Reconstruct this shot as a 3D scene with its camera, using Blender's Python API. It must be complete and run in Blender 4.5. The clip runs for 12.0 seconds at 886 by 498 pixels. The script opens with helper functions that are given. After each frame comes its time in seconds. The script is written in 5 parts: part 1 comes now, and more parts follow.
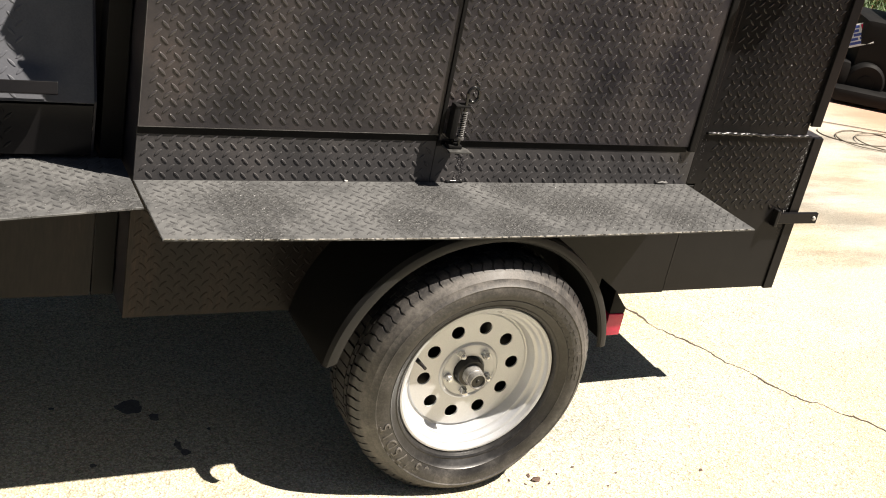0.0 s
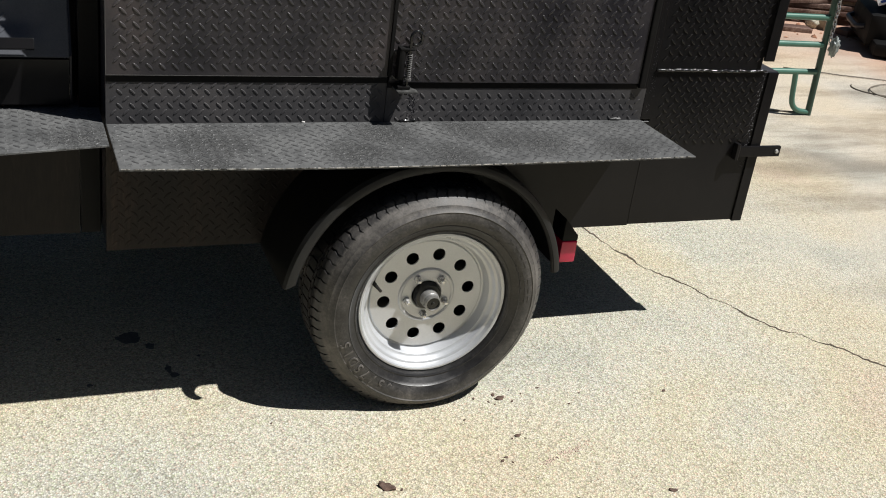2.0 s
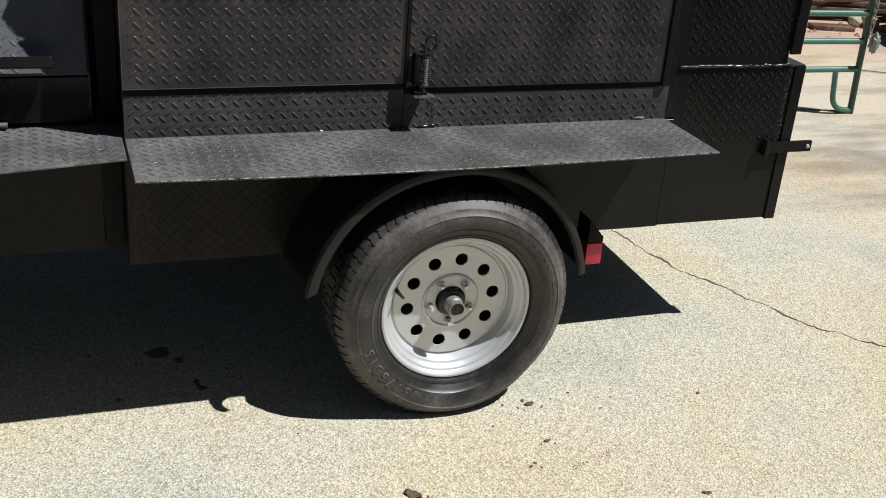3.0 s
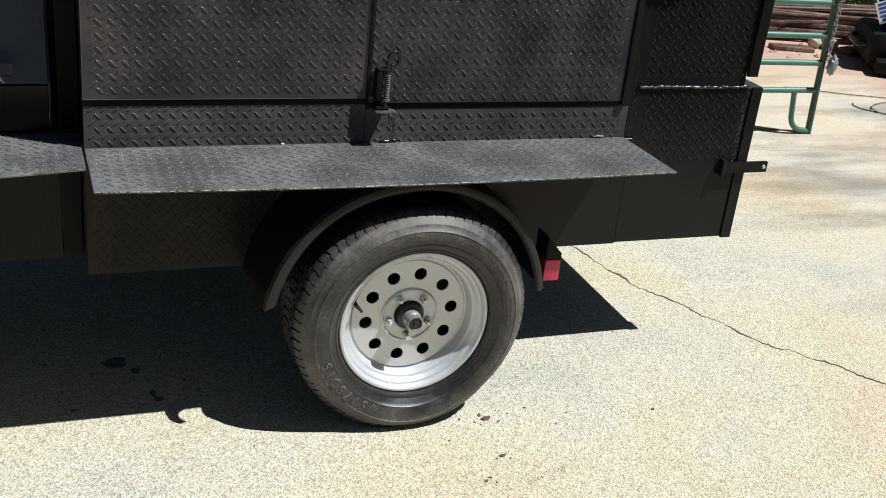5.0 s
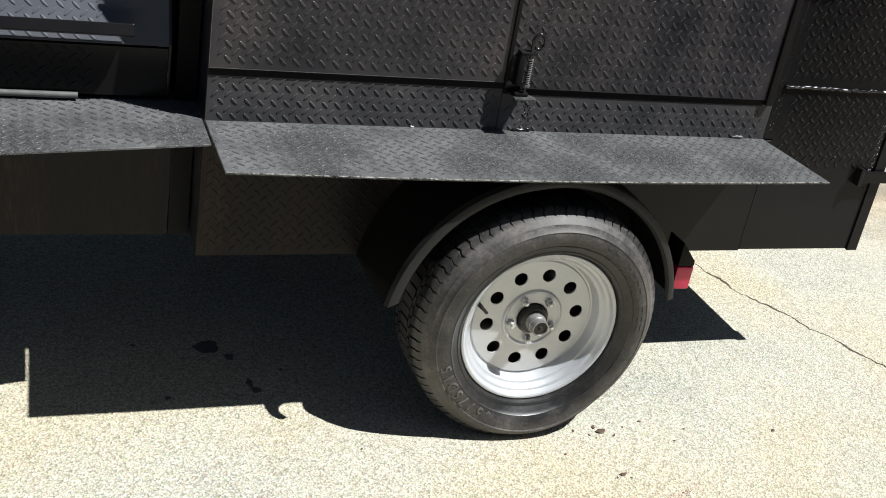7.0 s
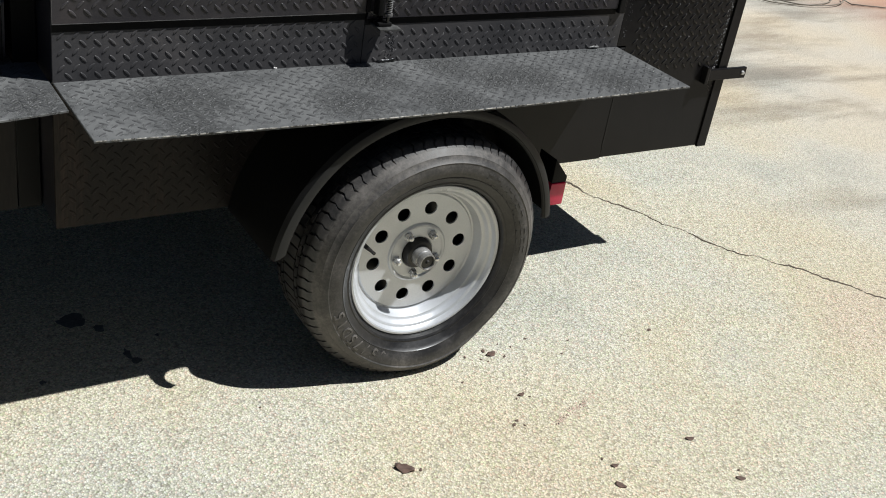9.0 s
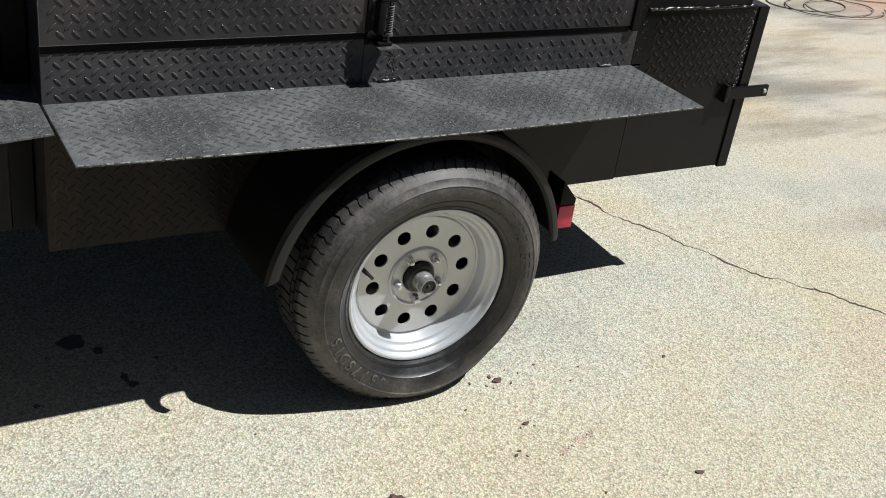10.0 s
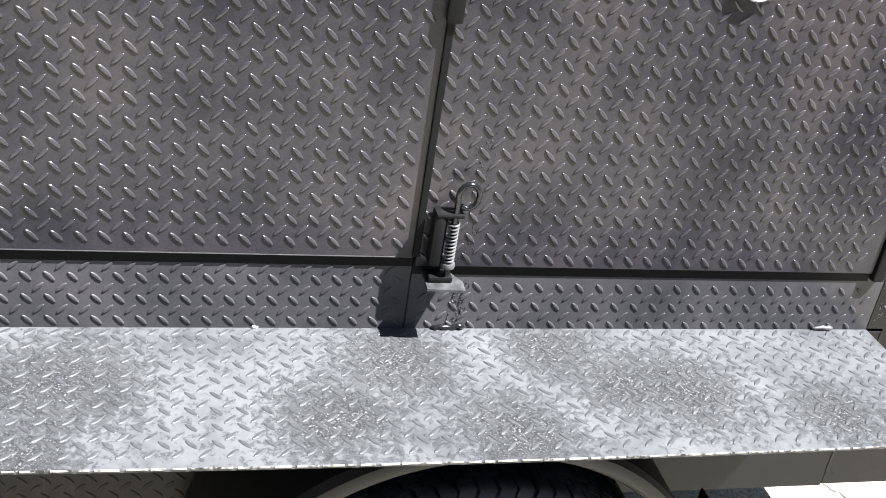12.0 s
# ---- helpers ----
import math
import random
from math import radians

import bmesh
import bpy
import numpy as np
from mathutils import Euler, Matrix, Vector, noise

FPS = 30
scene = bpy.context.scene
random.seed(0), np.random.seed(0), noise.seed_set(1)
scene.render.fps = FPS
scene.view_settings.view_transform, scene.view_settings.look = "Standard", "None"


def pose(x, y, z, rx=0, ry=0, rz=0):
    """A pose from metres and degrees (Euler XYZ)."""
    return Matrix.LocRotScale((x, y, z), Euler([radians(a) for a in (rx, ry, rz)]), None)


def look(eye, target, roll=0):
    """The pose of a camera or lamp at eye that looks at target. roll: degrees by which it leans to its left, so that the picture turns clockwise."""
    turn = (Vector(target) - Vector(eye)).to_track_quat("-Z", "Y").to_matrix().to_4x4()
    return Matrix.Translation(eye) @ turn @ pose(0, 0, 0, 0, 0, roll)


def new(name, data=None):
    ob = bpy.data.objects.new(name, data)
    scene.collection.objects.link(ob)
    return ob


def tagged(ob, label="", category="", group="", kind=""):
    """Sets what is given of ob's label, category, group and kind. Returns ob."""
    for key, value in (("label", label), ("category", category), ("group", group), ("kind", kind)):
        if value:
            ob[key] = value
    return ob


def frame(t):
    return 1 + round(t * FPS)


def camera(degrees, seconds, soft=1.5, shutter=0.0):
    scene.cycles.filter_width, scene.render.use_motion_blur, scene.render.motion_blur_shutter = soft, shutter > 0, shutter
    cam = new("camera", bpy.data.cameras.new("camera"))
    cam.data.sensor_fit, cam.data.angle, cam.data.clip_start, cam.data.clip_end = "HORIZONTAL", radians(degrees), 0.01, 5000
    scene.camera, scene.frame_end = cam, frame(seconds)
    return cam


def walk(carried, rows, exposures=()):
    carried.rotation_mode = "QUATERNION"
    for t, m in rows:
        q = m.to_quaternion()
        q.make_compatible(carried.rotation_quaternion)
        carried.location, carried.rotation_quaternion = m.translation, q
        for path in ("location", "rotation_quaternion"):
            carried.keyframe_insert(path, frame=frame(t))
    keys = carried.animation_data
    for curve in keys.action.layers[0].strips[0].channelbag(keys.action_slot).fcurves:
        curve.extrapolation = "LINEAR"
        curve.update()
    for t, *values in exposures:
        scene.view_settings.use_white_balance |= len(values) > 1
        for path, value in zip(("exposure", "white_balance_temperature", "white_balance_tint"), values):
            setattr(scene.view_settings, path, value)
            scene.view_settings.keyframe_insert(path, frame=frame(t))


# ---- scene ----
cam = camera(44.0, 12.0, soft=1.0)
PATH = [
    (0, (-1.394, -2.117, 1.828), (-0.489, -0.532, 1.01), 11.8),
    (0.3, (-1.394, -2.217, 1.838), (-0.521, -0.622, 1.006), 9.6),
    (0.5, (-1.391, -2.248, 1.833), (-0.507, -0.652, 1.015), 8.2),
    (0.8, (-1.401, -2.343, 1.854), (-0.546, -0.727, 1.045), 7.0),
    (1, (-1.41, -2.386, 1.827), (-0.562, -0.761, 1.028), 5.9),
    (1.3, (-1.404, -2.506, 1.854), (-0.572, -0.886, 1.026), 6.5),
    (1.5, (-1.354, -2.514, 1.825), (-0.524, -0.897, 0.991), 5.7),
    (1.8, (-1.229, -2.573, 1.847), (-0.458, -0.935, 0.997), 7.9),
    (2, (-1.138, -2.55, 1.841), (-0.397, -0.903, 0.983), 7.8),
    (2.2, (-1.061, -2.608, 1.83), (-0.366, -0.934, 0.986), 7.3),
    (2.5, (-1.034, -2.58, 1.824), (-0.368, -0.895, 0.977), 5.5),
    (2.8, (-1.029, -2.603, 1.803), (-0.39, -0.901, 0.969), 4.1),
    (3, (-1.045, -2.581, 1.805), (-0.395, -0.884, 0.968), 4.7),
    (5, (-1.037, -2.596, 1.826), (-0.325, -0.914, 1.012), 6.4),
    (5.5, (-1.034, -2.596, 1.83), (-0.327, -0.91, 1.021), 6.7),
    (6, (-1.032, -2.592, 1.829), (-0.329, -0.902, 1.023), 6.2),
    (6.3, (-1.049, -2.58, 1.808), (-0.369, -0.874, 1.015), 5.6),
    (6.5, (-1.084, -2.474, 1.795), (-0.441, -0.762, 0.987), 6.3),
    (6.7, (-1.167, -2.37, 1.762), (-0.516, -0.672, 0.93), 8.3),
    (8.3, (-1.464, -2.033, 1.76), (-0.558, -0.554, 0.763), 8.9),
    (8.5, (-1.449, -2.042, 1.767), (-0.506, -0.587, 0.771), 8.7),
    (9, (-1.437, -2.063, 1.776), (-0.416, -0.642, 0.807), 9.6),
    (9.5, (-1.41, -2.085, 1.789), (-0.379, -0.661, 0.836), 9.1),
    (9.8, (-1.358, -2.079, 1.803), (-0.359, -0.638, 0.841), 8.4),
    (10, (-1.29, -2.05, 1.793), (-0.343, -0.578, 0.825), 8.6),
    (10.2, (-1.202, -2.013, 1.789), (-0.3, -0.49, 0.858), 8.4),
    (10.5, (-1.034, -1.948, 1.83), (-0.253, -0.354, 0.909), 10.1),
    (10.7, (-0.965, -1.894, 1.81), (-0.215, -0.274, 0.908), 8.4),
    (11, (-0.859, -1.771, 1.805), (-0.147, -0.134, 0.904), 6.9),
    (11.2, (-0.801, -1.642, 1.783), (-0.094, 0.001, 0.887), 9.2),
    (11.5, (-0.712, -1.459, 1.818), (-0.04, 0.178, 0.888), 9.5),
    (11.7, (-0.696, -1.341, 1.767), (-0.015, 0.303, 0.855), 9.2),
    (11.9, (-0.588, -1.222, 1.747), (0.018, 0.445, 0.824), 9.4),
    (12, (-0.493, -1.156, 1.754), (0.014, 0.529, 0.802), 9.4),
]
EXPOSURES = [(0, 1.04, 7150, 12), (0.5, 0.57, 6750, 12), (1, 0.44, 6550, 11), (1.5, 0.27, 6380, 10), (2.5, 0.2, 6250, 9), (5, 0.4, 6080, 8), (6.5, 0.57, 6050, 8), (8.3, 0.28, 6050, 8), (8.8, 0.22, 6050, 8), (9.5, 0.1, 6050, 8), (10, 0.15, 6050, 8), (10.5, 0.4, 6050, 9), (11, 1.15, 6150, 10), (11.5, 1.71, 6000, 10), (12, 2.08, 5900, 12)]
walk(cam, [(t, look(eye, target, roll)) for t, eye, target, roll in PATH], EXPOSURES)

# ---------- world, sun ----------
SUN_TRAVEL = Vector((-0.52, 0.29, -1.0)).normalized()
world = bpy.data.worlds.new("sky")
scene.world = world
world.use_nodes = True
wn = world.node_tree
sky = wn.nodes.new("ShaderNodeTexSky")
sky.sky_type = "NISHITA"
sky.sun_disc = False
sky.sun_elevation = radians(59.2)
sky.sun_rotation = radians(119.1)
wn.links.new(sky.outputs[0], wn.nodes["Background"].inputs[0])
wn.nodes["Background"].inputs[1].default_value = 0.0215
sun = new("sun", bpy.data.lights.new("sun", "SUN"))
sun.data.energy = 5.0
sun.data.angle = radians(0.55)
sun.data.color = (1.0, 0.965, 0.91)
sun.matrix_world = look(-SUN_TRAVEL * 20, (0, 0, 0))


# ---------- materials ----------
def nodes_of(name):
    m = bpy.data.materials.new(name)
    m.use_nodes = True
    return m, m.node_tree.nodes, m.node_tree.links, m.node_tree.nodes["Principled BSDF"]


def ramp_node(nodes, stops):
    r = nodes.new("ShaderNodeValToRGB")
    while len(r.color_ramp.elements) < len(stops):
        r.color_ramp.elements.new(0.5)
    for e, (p, c) in zip(r.color_ramp.elements, stops):
        e.position = p
        e.color = (*c, 1) if len(c) == 3 else (c[0], c[0], c[0], 1)
    return r


def noise_node(nodes, links, coords, scale, detail=6.0, rough=0.6, stretch=None):
    n = nodes.new("ShaderNodeTexNoise")
    n.inputs["Scale"].default_value = scale
    n.inputs["Detail"].default_value = detail
    n.inputs["Roughness"].default_value = rough
    if stretch:
        mp = nodes.new("ShaderNodeMapping")
        mp.inputs["Scale"].default_value = stretch
        links.new(coords, mp.inputs["Vector"])
        coords = mp.outputs[0]
    links.new(coords, n.inputs["Vector"])
    return n


def bump_chain(nodes, links, bsdf, heights):
    last = None
    for socket, strength, distance in heights:
        b = nodes.new("ShaderNodeBump")
        b.inputs["Strength"].default_value = strength
        b.inputs["Distance"].default_value = distance
        links.new(socket, b.inputs["Height"])
        if last:
            links.new(last.outputs[0], b.inputs["Normal"])
        last = b
    links.new(last.outputs[0], bsdf.inputs["Normal"])


def surface(name, colours, rough, metal=0.0, big=3.0, fine=140.0, bump=0.15, dist=0.001, spec=0.5, stretch=None, coat=0.0, mid=None):
    """Two-scale surface: colours is a list of (stop, colour) over a blend of coarse and fine noise; rough is (low, high)."""
    m, nodes, links, b = nodes_of(name)
    co = nodes.new("ShaderNodeTexCoord").outputs["Object"]
    n1 = noise_node(nodes, links, co, big, 5, 0.6, stretch)
    n2 = noise_node(nodes, links, co, fine, 4, 0.65, stretch)
    mix = nodes.new("ShaderNodeMix")
    mix.inputs[0].default_value = 0.35 if mid is None else mid
    links.new(n1.outputs[0], mix.inputs[2])
    links.new(n2.outputs[0], mix.inputs[3])
    r = ramp_node(nodes, colours)
    links.new(mix.outputs[0], r.inputs[0])
    links.new(r.outputs[0], b.inputs["Base Color"])
    rr = nodes.new("ShaderNodeMapRange")
    rr.inputs["From Min"].default_value, rr.inputs["From Max"].default_value = 0.3, 0.7
    rr.inputs["To Min"].default_value, rr.inputs["To Max"].default_value = rough
    links.new(n1.outputs[0], rr.inputs["Value"])
    links.new(rr.outputs[0], b.inputs["Roughness"])
    b.inputs["Metallic"].default_value = metal
    b.inputs["Specular IOR Level"].default_value = spec
    b.inputs["Coat Weight"].default_value = coat
    b.inputs["Coat Roughness"].default_value = 0.15
    if bump:
        bump_chain(nodes, links, b, [(n2.outputs[0], bump, dist)])
    return m


def shelf_paint():
    """Black paint dulled to a pale even bloom, broken by crusty dark patches of baked spatter that glitter."""
    m, nodes, links, b = nodes_of("dusty_black_paint")
    co = nodes.new("ShaderNodeTexCoord").outputs["Object"]
    wide = noise_node(nodes, links, co, 8.0, 8, 0.72)
    ragged = noise_node(nodes, links, co, 60, 8, 0.8)
    crumb = noise_node(nodes, links, co, 260, 3, 0.7)
    fine = noise_node(nodes, links, co, 170, 4, 0.65)
    patch = None
    # crusted places: x, y from the trailer's middle, and reach
    for x, y, reach in ((-0.815, -0.14, 0.17), (-0.85, -0.29, 0.10), (-0.44, -0.225, 0.14), (-0.33, -0.09, 0.14), (-0.18, -0.26, 0.14), (-0.067, -0.055, 0.12), (0.027, -0.15, 0.12), (0.13, -0.17, 0.15), (0.363, -0.24, 0.11), (-1.5, -0.2, 0.2), (-1.15, -0.1, 0.12)):
        d = nodes.new("ShaderNodeVectorMath")
        d.operation = "DISTANCE"
        links.new(co, d.inputs[0])
        d.inputs[1].default_value = (x, y, 0.785)
        near = nodes.new("ShaderNodeMapRange")
        near.inputs["From Min"].default_value, near.inputs["From Max"].default_value = reach, 0.0
        near.inputs["To Min"].default_value, near.inputs["To Max"].default_value = 0.0, 0.24
        links.new(d.outputs["Value"], near.inputs["Value"])
        if patch is None:
            patch = near.outputs[0]
        else:
            top = nodes.new("ShaderNodeMath")
            top.operation = "MAXIMUM"
            links.new(patch, top.inputs[0])
            links.new(near.outputs[0], top.inputs[1])
            patch = top.outputs[0]
    both = nodes.new("ShaderNodeMath")
    links.new(patch, both.inputs[0])
    links.new(ragged.outputs[0], both.inputs[1])
    crust = nodes.new("ShaderNodeMapRange")
    crust.inputs["From Min"].default_value, crust.inputs["From Max"].default_value = 0.55, 0.73
    crust.inputs["To Max"].default_value = 0.84
    links.new(both.outputs[0], crust.inputs["Value"])
    bloom = ramp_node(nodes, [(0.36, (0.072, 0.0735, 0.074)), (0.45, (0.102, 0.1035, 0.104)), (0.55, (0.128, 0.1295, 0.129)), (0.66, (0.150, 0.1510, 0.150))])
    links.new(wide.outputs[0], bloom.inputs[0])
    crumbs = ramp_node(nodes, [(0.38, (0.014, 0.014, 0.0135)), (0.5, (0.044, 0.0442, 0.0438)), (0.59, (0.118, 0.119, 0.118)), (0.67, (0.40, 0.40, 0.39))])
    links.new(crumb.outputs[0], crumbs.inputs[0])
    mix = nodes.new("ShaderNodeMix")
    mix.data_type = "RGBA"
    links.new(crust.outputs[0], mix.inputs[0])
    links.new(bloom.outputs[0], mix.inputs[6])
    links.new(crumbs.outputs[0], mix.inputs[7])
    links.new(mix.outputs[2], b.inputs["Base Color"])
    rr = nodes.new("ShaderNodeMapRange")
    rr.inputs["To Min"].default_value, rr.inputs["To Max"].default_value = 0.50, 0.40
    b.inputs["Specular IOR Level"].default_value = 0.17
    links.new(crust.outputs[0], rr.inputs["Value"])
    links.new(rr.outputs[0], b.inputs["Roughness"])
    rise = nodes.new("ShaderNodeMath")
    rise.operation = "MULTIPLY"
    links.new(crust.outputs[0], rise.inputs[0])
    links.new(crumb.outputs[0], rise.inputs[1])
    bump_chain(nodes, links, b, [(fine.outputs[0], 0.22, 0.001), (rise.outputs[0], 0.9, 0.004)])
    return m


def concrete():
    """Exposed aggregate slab: pale grains in a sandy matrix, wide yellow, blue-grey and pink stains, red dust towards the yard."""
    m, nodes, links, b = nodes_of("aggregate_concrete")
    co = nodes.new("ShaderNodeTexCoord").outputs["Object"]
    v = nodes.new("ShaderNodeTexVoronoi")
    v.inputs["Scale"].default_value = 185
    links.new(co, v.inputs["Vector"])
    grain = ramp_node(nodes, [(0.0, (0.345, 0.321, 0.264)), (0.16, (0.467, 0.440, 0.363)), (0.5, (0.578, 0.548, 0.456)), (0.85, (0.728, 0.702, 0.604)), (1.0, (0.430, 0.406, 0.348))])
    sep = nodes.new("ShaderNodeSeparateColor")
    links.new(v.outputs["Color"], sep.inputs[0])
    links.new(sep.outputs[0], grain.inputs[0])
    # stones of several colours
    hue = ramp_node(nodes, [(0.0, (0.90, 1.0, 0.86)), (0.25, (1.0, 1.0, 0.97)), (0.5, (1.0, 1.0, 1.0)), (0.75, (0.97, 1.01, 1.07)), (1.0, (1.12, 0.95, 0.93))])
    links.new(sep.outputs[1], hue.inputs[0])
    tint = nodes.new("ShaderNodeMix")
    tint.data_type, tint.blend_type = "RGBA", "MULTIPLY"
    tint.inputs[0].default_value = 1.0
    links.new(grain.outputs[0], tint.inputs[6])
    links.new(hue.outputs[0], tint.inputs[7])
    n1 = noise_node(nodes, links, co, 0.9, 3, 0.5)
    stain = ramp_node(nodes, [(0.34, (0.80, 0.83, 0.84)), (0.45, (0.97, 0.97, 0.95)), (0.56, (1.0, 0.96, 0.87)), (0.64, (1.0, 0.935, 0.81)), (0.72, (1.0, 0.89, 0.80))])
    links.new(n1.outputs[0], stain.inputs[0])
    # trodden dust fills the grain towards the yard
    away = nodes.new("ShaderNodeSeparateXYZ")
    links.new(co, away.inputs[0])
    film = nodes.new("ShaderNodeMapRange")
    film.inputs["From Min"].default_value, film.inputs["From Max"].default_value = 1.6, 3.4
    film.inputs["To Max"].default_value = 0.75
    links.new(away.outputs["X"], film.inputs["Value"])
    dusted = nodes.new("ShaderNodeMix")
    dusted.data_type = "RGBA"
    links.new(film.outputs[0], dusted.inputs[0])
    links.new(tint.outputs[2], dusted.inputs[6])
    dusted.inputs[7].default_value = (0.62, 0.55, 0.47, 1)
    mul = nodes.new("ShaderNodeMix")
    mul.data_type, mul.blend_type = "RGBA", "MULTIPLY"
    mul.inputs[0].default_value = 1.0
    links.new(dusted.outputs[2], mul.inputs[6])
    links.new(stain.outputs[0], mul.inputs[7])
    n2 = noise_node(nodes, links, co, 420, 3, 0.7)
    pits = ramp_node(nodes, [(0.0, (1.06,)), (0.42, (1.0,)), (0.62, (0.74,)), (0.8, (0.45,))])
    links.new(v.outputs["Distance"], pits.inputs[0])
    mul3 = nodes.new("ShaderNodeMix")
    mul3.data_type, mul3.blend_type = "RGBA", "MULTIPLY"
    mul3.inputs[0].default_value = 0.55
    links.new(mul.outputs[2], mul3.inputs[6])
    links.new(pits.outputs[0], mul3.inputs[7])
    mul = mul3
    speck = ramp_node(nodes, [(0.3, (0.5,)), (0.46, (1.0,)), (0.6, (1.1,))])
    links.new(n2.outputs[0], speck.inputs[0])
    mul2 = nodes.new("ShaderNodeMix")
    mul2.data_type, mul2.blend_type = "RGBA", "MULTIPLY"
    mul2.inputs[0].default_value = 0.7
    links.new(mul.outputs[2], mul2.inputs[6])
    links.new(speck.outputs[0], mul2.inputs[7])
    # red dirt trodden over the slab's far edge
    sx = nodes.new("ShaderNodeSeparateXYZ")
    links.new(co, sx.inputs[0])
    n3 = noise_node(nodes, links, co, 0.9, 6, 0.65, (0.5, 1.6, 1))
    add = nodes.new("ShaderNodeMath")
    add.operation = "MULTIPLY_ADD"
    add.inputs[1].default_value = 2.6
    links.new(n3.outputs[0], add.inputs[0])
    lean = nodes.new("ShaderNodeMath")
    lean.operation = "MULTIPLY_ADD"
    lean.inputs[1].default_value = 0.55
    links.new(sx.outputs["X"], lean.inputs[0])
    links.new(sx.outputs["Y"], lean.inputs[2])
    links.new(lean.outputs[0], add.inputs[2])
    drift = nodes.new("ShaderNodeMapRange")
    drift.inputs["From Min"].default_value, drift.inputs["From Max"].default_value = 6.9, 9.2
    links.new(add.outputs[0], drift.inputs["Value"])
    # and round the machine, where the slab ends
    reach = nodes.new("ShaderNodeMath")
    reach.operation = "MULTIPLY_ADD"
    reach.inputs[1].default_value = 1.2
    links.new(n3.outputs[0], reach.inputs[0])
    links.new(sx.outputs["X"], reach.inputs[2])
    edge = nodes.new("ShaderNodeMapRange")
    edge.inputs["From Min"].default_value, edge.inputs["From Max"].default_value = 5.05, 5.75
    links.new(reach.outputs[0], edge.inputs["Value"])
    side = nodes.new("ShaderNodeMapRange")
    side.inputs["From Min"].default_value, side.inputs["From Max"].default_value = 4.6, 4.0
    side.inputs["To Max"].default_value = 0.85
    links.new(sx.outputs["Y"], side.inputs["Value"])
    strip = nodes.new("ShaderNodeMath")
    strip.operation = "MULTIPLY"
    links.new(edge.outputs[0], strip.inputs[0])
    links.new(side.outputs[0], strip.inputs[1])
    dirt = nodes.new("ShaderNodeMath")
    dirt.operation = "MAXIMUM"
    links.new(drift.outputs[0], dirt.inputs[0])
    links.new(strip.outputs[0], dirt.inputs[1])
    # soft darker grey streaks over the far part of the slab
    n4 = noise_node(nodes, links, co, 1.1, 5, 0.6, (0.45, 1.7, 1))
    streak = ramp_node(nodes, [(0.5, (1.0, 1.0, 1.0)), (0.6, (0.66, 0.64, 0.62)), (0.68, (0.56, 0.54, 0.52))])
    links.new(n4.outputs[0], streak.inputs[0])
    far = nodes.new("ShaderNodeMapRange")
    far.inputs["From Min"].default_value, far.inputs["From Max"].default_value = 1.7, 2.7
    links.new(sx.outputs["X"], far.inputs["Value"])
    worn = nodes.new("ShaderNodeMix")
    worn.data_type, worn.blend_type = "RGBA", "MULTIPLY"
    links.new(far.outputs[0], worn.inputs[0])
    links.new(mul2.outputs[2], worn.inputs[6])
    links.new(streak.outputs[0], worn.inputs[7])
    mix = nodes.new("ShaderNodeMix")
    mix.data_type = "RGBA"
    links.new(dirt.outputs[0], mix.inputs[0])
    links.new(worn.outputs[2], mix.inputs[6])
    mix.inputs[7].default_value = (0.46, 0.265, 0.185, 1)
    links.new(mix.outputs[2], b.inputs["Base Color"])
    b.inputs["Roughness"].default_value = 0.85
    b.inputs["Specular IOR Level"].default_value = 0.3
    bump_chain(nodes, links, b, [(v.outputs["Distance"], 0.7, 0.0035), (n2.outputs[0], 0.4, 0.0015)])
    return m


BLACK = surface("black_satin_enamel", [(0.36, (0.013, 0.0128, 0.0180)), (0.45, (0.026, 0.0246, 0.0302)), (0.53, (0.042, 0.0386, 0.0424)), (0.60, (0.058, 0.0506, 0.0520)), (0.68, (0.076, 0.0626, 0.0617))], (0.27, 0.36), big=4.2, fine=230, bump=0.3, dist=0.0006, spec=0.33, mid=0.22)
LUG_DOOR = surface("black_enamel_polished_on_lugs", [(0.34, (0.022, 0.0215, 0.0245)), (0.5, (0.045, 0.0425, 0.0460)), (0.69, (0.080, 0.0705, 0.0710))], (0.22, 0.30), big=4.2, fine=230, bump=0.2, dist=0.0005, spec=0.6, mid=0.22)
# KICK: the doors' black enamel again with a lighter base
KICK = surface("lighter_black_enamel", [(0.34, (0.040, 0.0392, 0.042)), (0.45, (0.057, 0.0555, 0.058)), (0.55, (0.075, 0.0720, 0.074)), (0.69, (0.104, 0.0970, 0.096))], (0.32, 0.42), big=5.5, fine=230, bump=0.3, dist=0.0006, spec=0.30, mid=0.22)
BLACK_NEW = surface("fresh_gloss_black", [(0.3, (0.008, 0.008, 0.0088)), (0.75, (0.015, 0.0140, 0.0145))], (0.20, 0.27), big=5, fine=220, bump=0.2, dist=0.0004, spec=0.17)
LUG_GLOSS = surface("glossy_black_lugs", [(0.3, (0.006, 0.006, 0.0065)), (0.75, (0.011, 0.0105, 0.0108))], (0.20, 0.26), big=5, fine=220, bump=0.1, dist=0.0003, spec=0.42)
SKIRT = surface("streaked_black_paint", [(0.36, (0.009, 0.0082, 0.0083)), (0.52, (0.018, 0.0148, 0.0135)), (0.62, (0.038, 0.028, 0.023)), (0.72, (0.065, 0.046, 0.035))], (0.28, 0.5), big=7, fine=160, bump=0.2, dist=0.0006, spec=0.13, stretch=(1, 1, 0.14))
